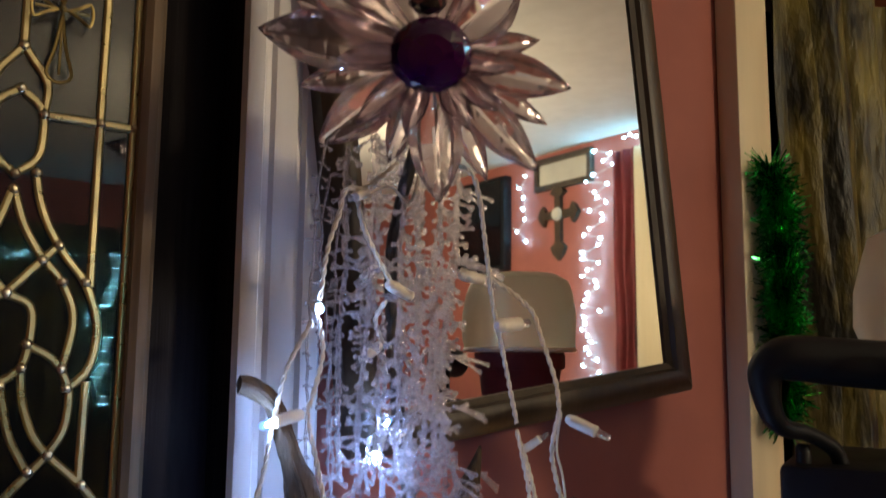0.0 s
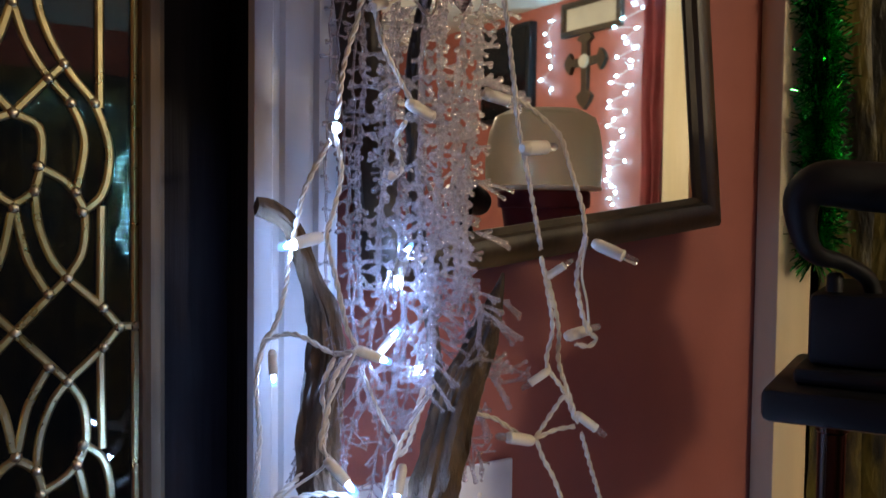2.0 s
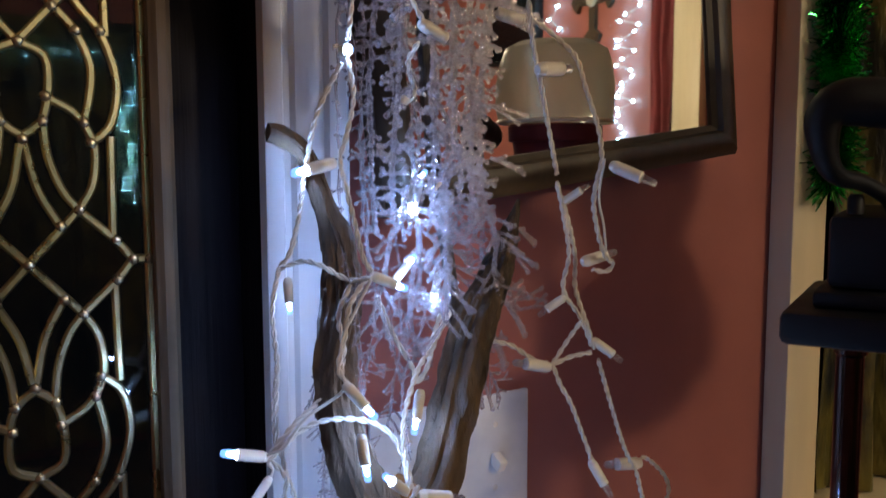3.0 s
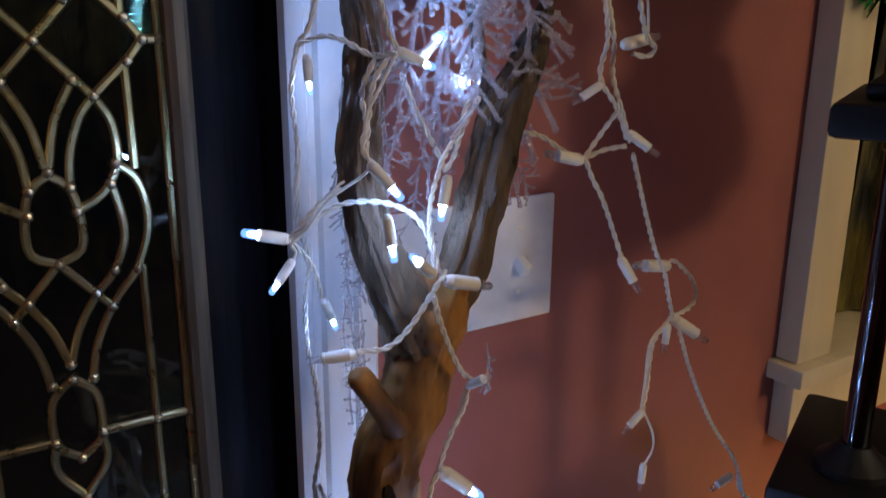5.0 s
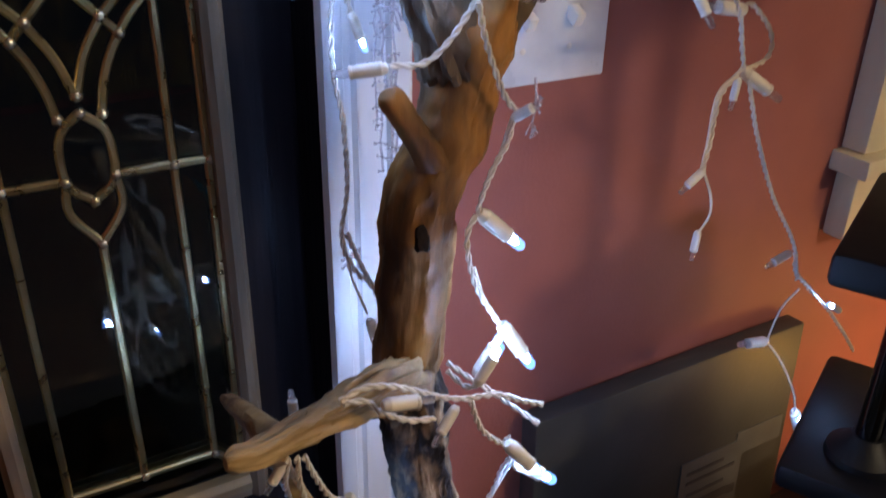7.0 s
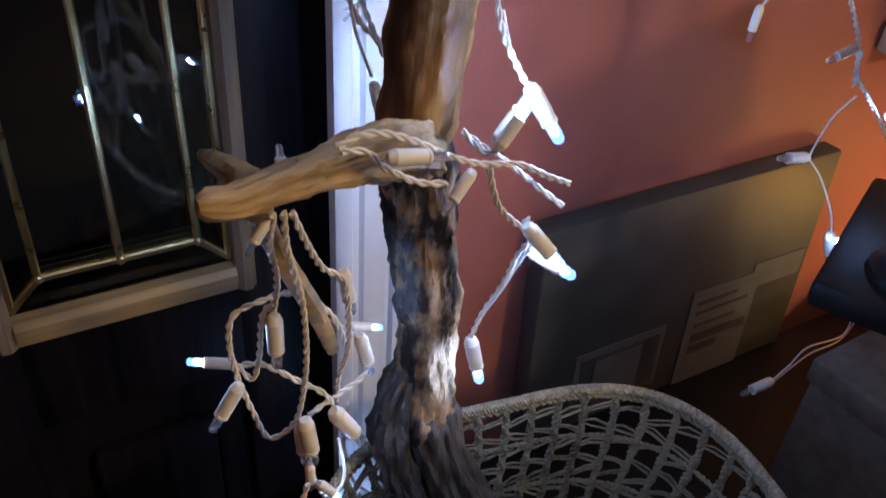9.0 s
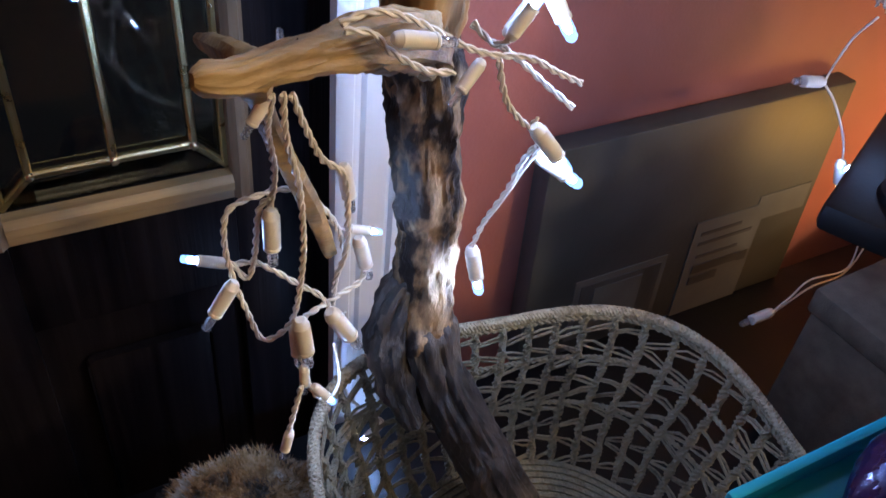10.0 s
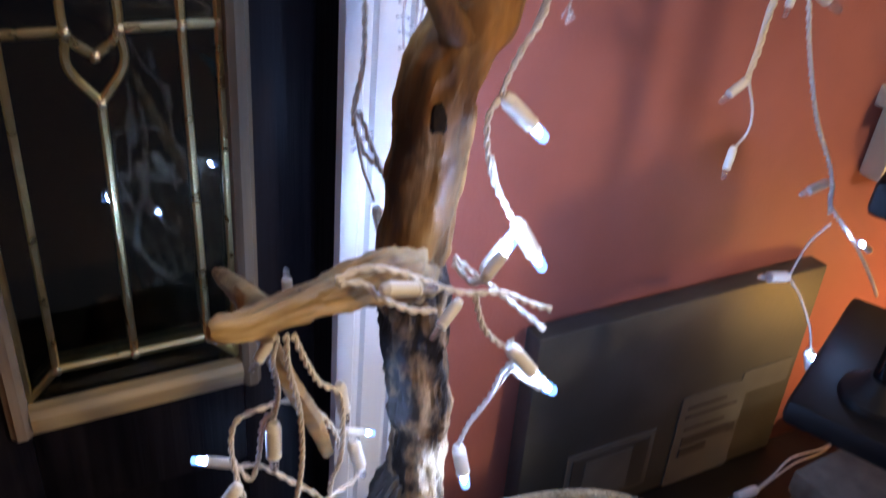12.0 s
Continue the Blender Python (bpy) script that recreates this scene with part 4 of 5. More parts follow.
for k, (r, h) in enumerate(rings):
    verts.append([bm.verts.new(fm @ Vector((0.0282 * r * math.cos(2 * math.pi * (i + 0.5 * k) / 14), 0.0255 * r * math.sin(2 * math.pi * (i + 0.5 * k) / 14), 0.006 + 0.014 * h))) for i in range(14)])
for a, b in zip(verts, verts[1:]):
    for i in range(14):
        j = (i + 1) % 14
        bm.faces.new((a[i], a[j], b[i])), bm.faces.new((a[j], b[j], b[i]))
bm.faces.new(verts[-1]), bm.faces.new(verts[0][::-1])
part("gem", bm, GEM, flower, "dark purple faceted gem", smooth=False)
bm = bmesh.new()
bmesh.ops.create_icosphere(bm, subdivisions=2, radius=0.0105, matrix=fm @ Matrix.Translation((-0.003, 0.036, 0.004)) @ Matrix.Diagonal((1.25, 1, 0.8, 1)))
part("bead", bm, CHROME, flower, "dull silver bead", smooth=False)
bm = bmesh.new()
lathe(bm, [(0, -0.012), (0.016, -0.010), (0.022, -0.003), (0.024, 0.004), (0, 0.006)], 20, fm)
part("backing", bm, CHROME, flower)
tube(bm := bmesh.new(), smooth_path([tuple(FC - fz * 0.01), tuple(FC - fz * 0.04 + Vector((0, 0, -0.03))), (0.435, 0.612, 1.62), (0.440, 0.615, 1.52), (0.452, 0.605, 1.40), (0.452, 0.596, 1.345)], 0.01), 0.005, 10, 0.2)
part("stem", bm, GREYWOOD, flower, "thin brown stem tied to the branch")
for ob in flower.children:
    ob.matrix_parent_inverse = flower.matrix_world.inverted()

# ---- clear bead sprays ----
RING = [(math.cos(2 * math.pi * k / 6), math.sin(2 * math.pi * k / 6)) for k in range(6)]


def rod(V, F, a, d, length, r, sag=0.0):
    """A moulded rod of fused beads from a along d, ending in a rounder drop; returns its middle."""
    d = np.array(d) / np.linalg.norm(d)
    u = np.cross(d, (0.31, 0.83, 0.46))
    u /= np.linalg.norm(u)
    w = np.cross(d, u)
    n = max(5, int(length / 0.00088))
    off = sum(len(q) for q in V)
    rings = []
    for k in range(n + 1):
        x = length * k / n
        rr = r * (0.50 + 0.50 * abs(math.cos(math.pi * x / (r * 2.1))))
        if length - x < r * 2.2:
            q = (length - x) / (r * 2.2) * 2 - 1
            rr = r * 1.25 * math.sqrt(max(0.04, 1 - q * q))
        c = a + d * x + np.array((0, 0, -sag * (x / length) ** 2))
        rings.extend(c + (u * cx + w * cy) * rr for cx, cy in RING)
    V.append(np.array(rings))
    for k in range(n):
        for m in range(6):
            p, q = off + 6 * k + m, off + 6 * k + (m + 1) % 6
            F.append((p, q, q + 6, p + 6))
    F.append(tuple(off + 6 * n + m for m in range(6)))
    F.append(tuple(off + 5 - m for m in range(6)))
    return a + d * length * 0.5


def strand(length, rng, gap, reach, drop, r=0.0021, spread=35.0):
    """A hanging thread of beads, root at the origin, with beaded twigs to both sides."""
    V, F = [], []
    at = np.array((0.0, 0.0, 0.0))
    while at[2] > -length:
        step = gap * rng.uniform(0.75, 1.25)
        nxt = at + np.array((rng.uniform(-0.22, 0.22) * step, rng.uniform(-0.22, 0.22) * step, -step))
        rod(V, F, at, nxt - at, step * 1.04, r)
        for side in (1, -1):
            if rng.random() < 0.82:
                a = math.radians(rng.uniform(-spread, spread))
                d = np.array((side * math.cos(a), math.sin(a), -drop * rng.uniform(0.3, 1.5) + rng.uniform(-0.45, 0.35)))
                l = reach * rng.uniform(0.35, 1.0)
                mid = rod(V, F, nxt, d, l, r * 0.78, 0.1 * l)
                if l > reach * 0.6:
                    rod(V, F, mid, d + np.array((0, rng.uniform(-0.5, 0.5), rng.choice((-0.8, 0.6)))), l * 0.5, r * 0.74)
        at = nxt
    me = bpy.data.meshes.new("bead_strand")
    me.from_pydata(np.concatenate(V).tolist(), [], F)
    me.materials.append(CRYSTAL)
    me.polygons.foreach_set("use_smooth", [True] * len(me.polygons))
    return me


def frond(rng, length):
    """Two or three long beaded rods fanning out along x from one root."""
    V, F = [], []
    for k in range(rng.choice((2, 3))):
        rod(V, F, np.zeros(3), (1, rng.uniform(-0.12, 0.12), -0.16 + 0.16 * k + rng.uniform(-0.04, 0.04)), length * rng.uniform(0.72, 1.0), 0.0018, 0.003)
    rod(V, F, np.array((0.006, 0, 0)), (1, 0.5, 0.35), length * 0.35, 0.0017)
    me = bpy.data.meshes.new("bead_frond")
    me.from_pydata(np.concatenate(V).tolist(), [], F)
    me.materials.append(CRYSTAL)
    me.polygons.foreach_set("use_smooth", [True] * len(me.polygons))
    return me


garland = thing("bead_garland", "clear acrylic icicle bead garland draped on the branch", "garland", at=(0.44, 0.60, 1.69))
rng = random.Random(7)
longs = [strand(0.25, rng, 0.0080, 0.018, 0.15, 0.0021, 80) for _ in range(4)]
shorts = [strand(0.085, rng, 0.0125, 0.030, 0.75, 0.0021, 25) for _ in range(3)]
thins = [strand(0.26, rng, 0.0130, 0.009, 0.1, 0.0013) for _ in range(2)]
fronds = [frond(rng, 0.040) for _ in range(3)]


def hang(mesh, x, y, z, rx=0, ry=0, rz=0, s=1.0, name="bead_strand"):
    ob = tagged(new(name, mesh), kind="stuff")
    ob.parent = garland
    ob.matrix_parent_inverse = garland.matrix_world.inverted()
    ob.matrix_basis = pose(x, y, z, rx, ry, rz) @ Matrix.Scale(s, 4)
for k, (x, y, z) in enumerate(((0.399, 0.622, 1.690), (0.409, 0.600, 1.700), (0.419, 0.615, 1.705), (0.429, 0.592, 1.700), (0.439, 0.612, 1.700), (0.448, 0.590, 1.695), (0.458, 0.608, 1.690), (0.467, 0.588, 1.690), (0.475, 0.604, 1.680), (0.482, 0.590, 1.690), (0.486, 0.600, 1.66))):
    hang(longs[k % 4], x, y, z, rng.uniform(-4, 4), rng.uniform(-4, 4), rng.uniform(0, 360))
for x, y, z in ((0.385, 0.630, 1.70), (0.392, 0.636, 1.67), (0.404, 0.640, 1.66), (0.426, 0.634, 1.62)):
    hang(thins[0], x, y, z, 0, rng.uniform(-2, 2), rng.uniform(-40, 40))
for x, y, z, ry in ((0.407, 0.592, 1.474, 14), (0.422, 0.606, 1.468, 4), (0.437, 0.588, 1.478, -6), (0.451, 0.602, 1.470, 8), (0.463, 0.584, 1.474, -10), (0.476, 0.600, 1.462, -16), (0.430, 0.612, 1.440, 10), (0.456, 0.612, 1.446, -4)):
    hang(shorts[rng.randrange(3)], x, y, z, rng.uniform(-12, 12), ry, rng.uniform(-40, 40))
for x, z, ry in ((0.410, 1.392, 20), (0.428, 1.376, -8), (0.440, 1.398, 14), (0.418, 1.352, 4), (0.482, 1.392, -24), (0.488, 1.350, -30)):
    hang(shorts[rng.randrange(3)], x, 0.622, z, rng.uniform(-15, 15), ry, rng.uniform(-30, 30), 0.62)
for x, y, z, s in ((0.372, 0.650, 1.340, 0.75), (0.378, 0.655, 1.28, 0.8), (0.383, 0.655, 1.21, 0.8), (0.369, 0.648, 1.325, 0.6)):
    hang(thins[1], x, y, z, 0, rng.uniform(-3, 3), rng.uniform(0, 360), s)
for k in range(5):
    hang(shorts[k % 3], 0.364 + 0.004 * k, 0.638, 1.350 - 0.018 * k, rng.uniform(-20, 20), rng.uniform(-20, 20), rng.uniform(0, 360), 0.42)
for k, (x, y, z, ry, l) in enumerate(((0.488, 0.600, 1.664, 4, 1.0), (0.490, 0.600, 1.606, 0, 1.35), (0.489, 0.598, 1.596, 3, 1.2), (0.483, 0.600, 1.532, 9, 0.95), (0.485, 0.600, 1.493, 9, 0.95), (0.516, 0.612, 1.441, 26, 0.95), (0.512, 0.614, 1.424, 26, 1.0),
                                      (0.510, 0.620, 1.386, 40, 1.35), (0.502, 0.622, 1.358, 58, 1.2), (0.488, 0.620, 1.330, 66, 1.0))):
    hang(fronds[k % 3], x, y, z, 0, ry, rng.uniform(-8, 8), l, "bead_frond")
hang(shorts[0], 0.4405, 0.575, 1.21, 0, 0, 40, 0.45)
hang(fronds[0], 0.352, 0.655, 1.075, 0, 160, 30, 0.6, "bead_frond")
for k in range(5):
    hang(thins[k % 2], 0.356 + 0.012 * k, 0.592 + 0.006 * (k % 2), 1.435 - 0.012 * k, rng.uniform(-8, 8), rng.uniform(-8, 8), rng.uniform(0, 360), 0.45)

# ---- string lamps ----
right_string = thing("light_string", "white string of mini lamps hanging along the wall", "light string", "light strings", at=(0.55, 0.56, 1.5))
left_string = thing("light_string", "white string of lit mini lamps wound round the branch", "light string", "light strings", at=(0.37, 0.6, 1.4))
lower_string = thing("light_string", "white string of mini lamps looped over the side branch", "light string", "light strings", at=(0.29, 0.52, 1.05))


def wire(string, pts, single_strand=0):
    """A twisted pair, or one plain strand."""
    path = smooth_path(pts, 0.0022)
    bm = bmesh.new()
    if single_strand:
        tube(bm, path, 0.00105, 6)
    else:
        fr = frames_along(path)
        for s in (0.0, math.pi):
            d, out, last = 0.0, [], None
            for p, t, n, b in fr:
                d += (p - last).length if last is not None else 0.0
                last = p
                a = s + 2 * math.pi * d / 0.0165
                out.append(p + (n * math.cos(a) + b * math.sin(a)) * 0.00105)
            tube(bm, out, 0.00108, 6)
    ob = part("wire", bm, WIRE, string)
    ob.matrix_parent_inverse = string.matrix_world.inverted()


HUSK_PROFILE = [(0.0, -0.0005), (0.0022, -0.0005), (0.0034, 0.0008), (0.0038, 0.003), (0.0042, 0.0035), (0.0042, 0.016), (0.0039, 0.0205), (0.0042, 0.0208), (0.0042, 0.0222), (0.0036, 0.0228), (0.0, 0.0228)]
BULB_PROFILE = [(0.0, 0.0222), (0.0026, 0.0222), (0.0027, 0.0285), (0.0022, 0.0302), (0.0027, 0.0312), (0.0020, 0.0330), (0.0, 0.0334)]
husk_mesh = finish(lathe(bmesh.new(), HUSK_PROFILE, 16, Matrix.Identity(4)), "holder", HUSK)
bulb_lit = finish(lathe(bmesh.new(), [(0.0, 0.0222), (0.0019, 0.0222), (0.0019, 0.0270), (0.0012, 0.0296), (0.0, 0.0300)], 8, Matrix.Identity(4)), "bulb", LEDLIT)
bm = bmesh.new()
bm.from_mesh(bulb_lit)
core = len(bm.faces)
lathe(bm, [(0.0, 0.0224), (0.0030, 0.0224), (0.0032, 0.0290), (0.0026, 0.0312), (0.0030, 0.0322), (0.0020, 0.0340), (0.0, 0.0344)], 10, Matrix.Identity(4))
for k, f in enumerate(bm.faces):
    f.material_index, f.smooth = int(k >= core), True
bm.to_mesh(bulb_lit)
bulb_lit.materials.append(LEDCAP)
bulb_off = finish(lathe(bmesh.new(), BULB_PROFILE, 10, Matrix.Identity(4)), "bulb", LEDOFF)


def mini_lamp(string, a, b, lit):
    """A holder with its back end at a, pointing at b; lit or dark cap in front."""
    a, b = Vector(a), Vector(b)
    s = min(1.25, max(0.75, (b - a).length / 0.0235))
    m = axis_matrix(a, b) @ Matrix.Scale(s, 4)
    h = new("holder", husk_mesh)
    h.parent = string
    h.matrix_parent_inverse = string.matrix_world.inverted()
    h.matrix_basis = m
    c = new("bulb", bulb_lit if lit else bulb_off)
    c.parent = h
    c.matrix_parent_inverse = Matrix.Identity(4)
    tagged(c, "lit cool white lamp" if lit else "unlit clear lamp")


wire(right_string, [(0.437, 0.540, 1.667), (0.462, 0.545, 1.659), (0.477, 0.550, 1.606), (0.486, 0.555, 1.574), (0.498, 0.560, 1.545), (0.511, 0.565, 1.511), (0.523, 0.570, 1.481)])
wire(right_string, [(0.523, 0.570, 1.476), (0.529, 0.569, 1.451), (0.534, 0.568, 1.421), (0.528, 0.567, 1.395), (0.545, 0.566, 1.372), (0.556, 0.565, 1.349)])
wire(right_string, [(0.527, 0.575, 1.474), (0.535, 0.572, 1.450), (0.542, 0.570, 1.420), (0.540, 0.567, 1.395), (0.550, 0.565, 1.368), (0.556, 0.562, 1.347)])
wire(right_string, [(0.472, 0.575, 1.596), (0.503, 0.569, 1.588), (0.526, 0.563, 1.572), (0.530, 0.557, 1.563), (0.533, 0.552, 1.545), (0.542, 0.546, 1.511), (0.540, 0.540, 1.484)])
wire(right_string, [(0.530, 0.530, 1.493), (0.525, 0.533, 1.465), (0.532, 0.537, 1.444), (0.543, 0.540, 1.423), (0.555, 0.543, 1.415), (0.552, 0.547, 1.409), (0.541, 0.550, 1.411)])
wire(right_string, [(0.522, 0.520, 1.492), (0.527, 0.530, 1.465), (0.542, 0.540, 1.444), (0.555, 0.550, 1.421)], 1)
wire(right_string, [(0.545, 0.565, 1.370), (0.538, 0.572, 1.355), (0.525, 0.578, 1.333)])
wire(right_string, [(0.525, 0.578, 1.334), (0.539, 0.572, 1.341), (0.556, 0.565, 1.344)])
wire(right_string, [(0.484, 0.600, 1.356), (0.500, 0.593, 1.351), (0.511, 0.585, 1.342), (0.525, 0.578, 1.334)])
wire(right_string, [(0.526, 0.575, 1.335), (0.529, 0.570, 1.321), (0.535, 0.565, 1.307), (0.545, 0.560, 1.278), (0.548, 0.555, 1.263)])
wire(right_string, [(0.562, 0.564, 1.338), (0.577, 0.566, 1.303), (0.596, 0.568, 1.261), (0.614, 0.571, 1.235), (0.623, 0.573, 1.214), (0.633, 0.575, 1.192)])
wire(right_string, [(0.630, 0.585, 1.236), (0.639, 0.583, 1.238), (0.660, 0.581, 1.219), (0.664, 0.579, 1.205), (0.656, 0.577, 1.196), (0.634, 0.575, 1.192)])
wire(right_string, [(0.625, 0.570, 1.195), (0.602, 0.565, 1.181), (0.593, 0.560, 1.165), (0.587, 0.555, 1.149), (0.578, 0.550, 1.131)])
wire(right_string, [(0.617, 0.565, 1.195), (0.592, 0.560, 1.183), (0.584, 0.555, 1.150), (0.576, 0.550, 1.130)], 1)
wire(right_string, [(0.580, 0.550, 1.129), (0.594, 0.552, 1.106), (0.597, 0.553, 1.089), (0.590, 0.555, 1.075)], 1)
wire(right_string, [(0.633, 0.570, 1.188), (0.644, 0.571, 1.166), (0.659, 0.572, 1.136), (0.694, 0.573, 1.078), (0.736, 0.574, 1.025), (0.756, 0.575, 0.981)])
wire(right_string, [(0.724, 0.560, 1.023), (0.732, 0.562, 1.002), (0.763, 0.564, 0.974), (0.799, 0.566, 0.943), (0.840, 0.568, 0.902), (0.871, 0.570, 0.869)])
wire(right_string, [(0.756, 0.570, 0.974), (0.748, 0.578, 0.952), (0.752, 0.587, 0.920), (0.762, 0.595, 0.900)], 1)
wire(right_string, [(0.760, 0.595, 0.901), (0.761, 0.577, 0.890), (0.764, 0.558, 0.866), (0.750, 0.540, 0.855)], 1)
wire(right_string, [(0.868, 0.560, 0.766), (0.874, 0.556, 0.715), (0.869, 0.552, 0.680), (0.806, 0.548, 0.690), (0.779, 0.544, 0.679), (0.753, 0.540, 0.672)], 1)
wire(right_string, [(0.874, 0.560, 0.757), (0.888, 0.556, 0.703), (0.868, 0.552, 0.674), (0.816, 0.548, 0.678), (0.785, 0.544, 0.675), (0.756, 0.540, 0.669)], 1)
mini_lamp(right_string, (0.491, 0.555, 1.554), (0.532, 0.565, 1.558), 0)
mini_lamp(right_string, (0.523, 0.515, 1.488), (0.533, 0.495, 1.479), 0)
mini_lamp(right_string, (0.530, 0.571, 1.460), (0.536, 0.559, 1.469), 0)
mini_lamp(right_string, (0.467, 0.570, 1.592), (0.490, 0.570, 1.589), 0)
mini_lamp(right_string, (0.532, 0.551, 1.417), (0.556, 0.551, 1.421), 0)
mini_lamp(right_string, (0.528, 0.565, 1.390), (0.517, 0.570, 1.382), 0)
mini_lamp(right_string, (0.556, 0.564, 1.354), (0.569, 0.554, 1.342), 0)
mini_lamp(right_string, (0.525, 0.578, 1.334), (0.500, 0.578, 1.340), 0)
mini_lamp(right_string, (0.548, 0.556, 1.262), (0.554, 0.546, 1.244), 0)
mini_lamp(right_string, (0.634, 0.585, 1.234), (0.604, 0.585, 1.239), 0)
mini_lamp(right_string, (0.633, 0.575, 1.191), (0.654, 0.565, 1.175), 0)
mini_lamp(right_string, (0.625, 0.572, 1.188), (0.623, 0.572, 1.171), 0)
mini_lamp(right_string, (0.577, 0.548, 1.132), (0.562, 0.548, 1.122), 0)
mini_lamp(right_string, (0.590, 0.555, 1.077), (0.589, 0.555, 1.065), 0)
mini_lamp(right_string, (0.704, 0.552, 1.032), (0.684, 0.552, 1.027), 0)
mini_lamp(right_string, (0.760, 0.595, 0.901), (0.726, 0.595, 0.908), 0)
mini_lamp(right_string, (0.756, 0.545, 0.851), (0.776, 0.545, 0.809), 0)
mini_lamp(right_string, (0.764, 0.530, 0.858), (0.754, 0.530, 0.857), 1)
mini_lamp(right_string, (0.795, 0.550, 0.949), (0.783, 0.550, 0.957), 1)
mini_lamp(right_string, (0.753, 0.540, 0.672), (0.722, 0.540, 0.671), 0)
wire(left_string, [(0.411, 0.570, 1.669), (0.390, 0.576, 1.650), (0.376, 0.582, 1.647), (0.374, 0.588, 1.630), (0.369, 0.594, 1.606), (0.367, 0.600, 1.570)])
wire(left_string, [(0.438, 0.580, 1.670), (0.430, 0.583, 1.644), (0.415, 0.587, 1.655), (0.393, 0.590, 1.645)], 1)
wire(left_string, [(0.390, 0.590, 1.644), (0.393, 0.589, 1.628), (0.400, 0.588, 1.612), (0.416, 0.586, 1.586), (0.423, 0.585, 1.583)])
wire(left_string, [(0.412, 0.585, 1.570), (0.413, 0.600, 1.558), (0.428, 0.615, 1.541)])
wire(left_string, [(0.428, 0.615, 1.541), (0.443, 0.612, 1.534), (0.455, 0.609, 1.514), (0.454, 0.606, 1.495), (0.445, 0.603, 1.481), (0.435, 0.600, 1.471)])
wire(left_string, [(0.364, 0.600, 1.565), (0.370, 0.599, 1.535), (0.363, 0.598, 1.505), (0.359, 0.598, 1.490), (0.367, 0.597, 1.456), (0.374, 0.596, 1.427), (0.381, 0.595, 1.415)])
wire(left_string, [(0.362, 0.600, 1.555), (0.354, 0.606, 1.537), (0.348, 0.611, 1.520), (0.346, 0.617, 1.501), (0.344, 0.623, 1.478), (0.343, 0.629, 1.455), (0.338, 0.634, 1.429), (0.331, 0.640, 1.417)])
wire(left_string, [(0.331, 0.640, 1.417), (0.343, 0.626, 1.423), (0.351, 0.613, 1.421), (0.364, 0.599, 1.412), (0.374, 0.585, 1.414)])
wire(left_string, [(0.332, 0.640, 1.417), (0.325, 0.636, 1.389), (0.326, 0.632, 1.350), (0.321, 0.629, 1.320), (0.322, 0.625, 1.293)])
wire(left_string, [(0.322, 0.625, 1.344), (0.322, 0.626, 1.307), (0.328, 0.626, 1.276), (0.325, 0.627, 1.249), (0.325, 0.627, 1.216), (0.331, 0.628, 1.181), (0.332, 0.628, 1.136), (0.327, 0.629, 1.100), (0.336, 0.629, 1.073), (0.349, 0.630, 1.059)])
wire(left_string, [(0.331, 0.630, 1.103), (0.340, 0.625, 1.076), (0.351, 0.620, 1.048)])
wire(left_string, [(0.328, 0.630, 1.103), (0.333, 0.627, 1.068), (0.343, 0.625, 1.038)], 1)
wire(left_string, [(0.304, 0.600, 1.300), (0.323, 0.598, 1.320), (0.338, 0.597, 1.331), (0.353, 0.595, 1.346), (0.357, 0.593, 1.366), (0.353, 0.592, 1.390), (0.361, 0.590, 1.410)])
wire(left_string, [(0.305, 0.600, 1.298), (0.322, 0.591, 1.316), (0.338, 0.582, 1.324), (0.361, 0.573, 1.322), (0.375, 0.563, 1.313), (0.380, 0.554, 1.297), (0.377, 0.545, 1.280)])
wire(left_string, [(0.304, 0.600, 1.302), (0.312, 0.591, 1.308), (0.324, 0.583, 1.327), (0.342, 0.574, 1.341), (0.344, 0.565, 1.349)], 1)
wire(left_string, [(0.439, 0.600, 1.380), (0.422, 0.588, 1.360), (0.404, 0.576, 1.348), (0.387, 0.564, 1.326), (0.378, 0.552, 1.308), (0.377, 0.540, 1.283)])
wire(left_string, [(0.386, 0.600, 1.400), (0.399, 0.600, 1.371), (0.413, 0.600, 1.348), (0.420, 0.600, 1.333)])
wire(left_string, [(0.448, 0.600, 1.382), (0.435, 0.600, 1.362), (0.427, 0.600, 1.342), (0.420, 0.600, 1.333)])
wire(left_string, [(0.382, 0.540, 1.284), (0.374, 0.544, 1.268), (0.360, 0.547, 1.248), (0.346, 0.551, 1.236), (0.327, 0.555, 1.236)])
wire(left_string, [(0.373, 0.540, 1.269), (0.381, 0.542, 1.245), (0.395, 0.543, 1.214), (0.408, 0.545, 1.200)])
wire(left_string, [(0.404, 0.545, 1.200), (0.401, 0.545, 1.184), (0.390, 0.545, 1.166), (0.382, 0.545, 1.145), (0.383, 0.545, 1.140)])
wire(left_string, [(0.406, 0.550, 1.196), (0.397, 0.547, 1.176), (0.390, 0.545, 1.162)], 1)
wire(left_string, [(0.380, 0.545, 1.140), (0.371, 0.540, 1.128), (0.375, 0.535, 1.098), (0.391, 0.530, 1.067)])
wire(left_string, [(0.391, 0.530, 1.067), (0.383, 0.535, 1.083), (0.377, 0.540, 1.107)], 1)
wire(left_string, [(0.365, 0.550, 1.034), (0.373, 0.537, 1.028), (0.376, 0.525, 1.028), (0.394, 0.512, 1.012), (0.406, 0.500, 1.002)])
wire(left_string, [(0.305, 0.600, 1.298), (0.313, 0.603, 1.291), (0.323, 0.607, 1.276), (0.330, 0.610, 1.254)])
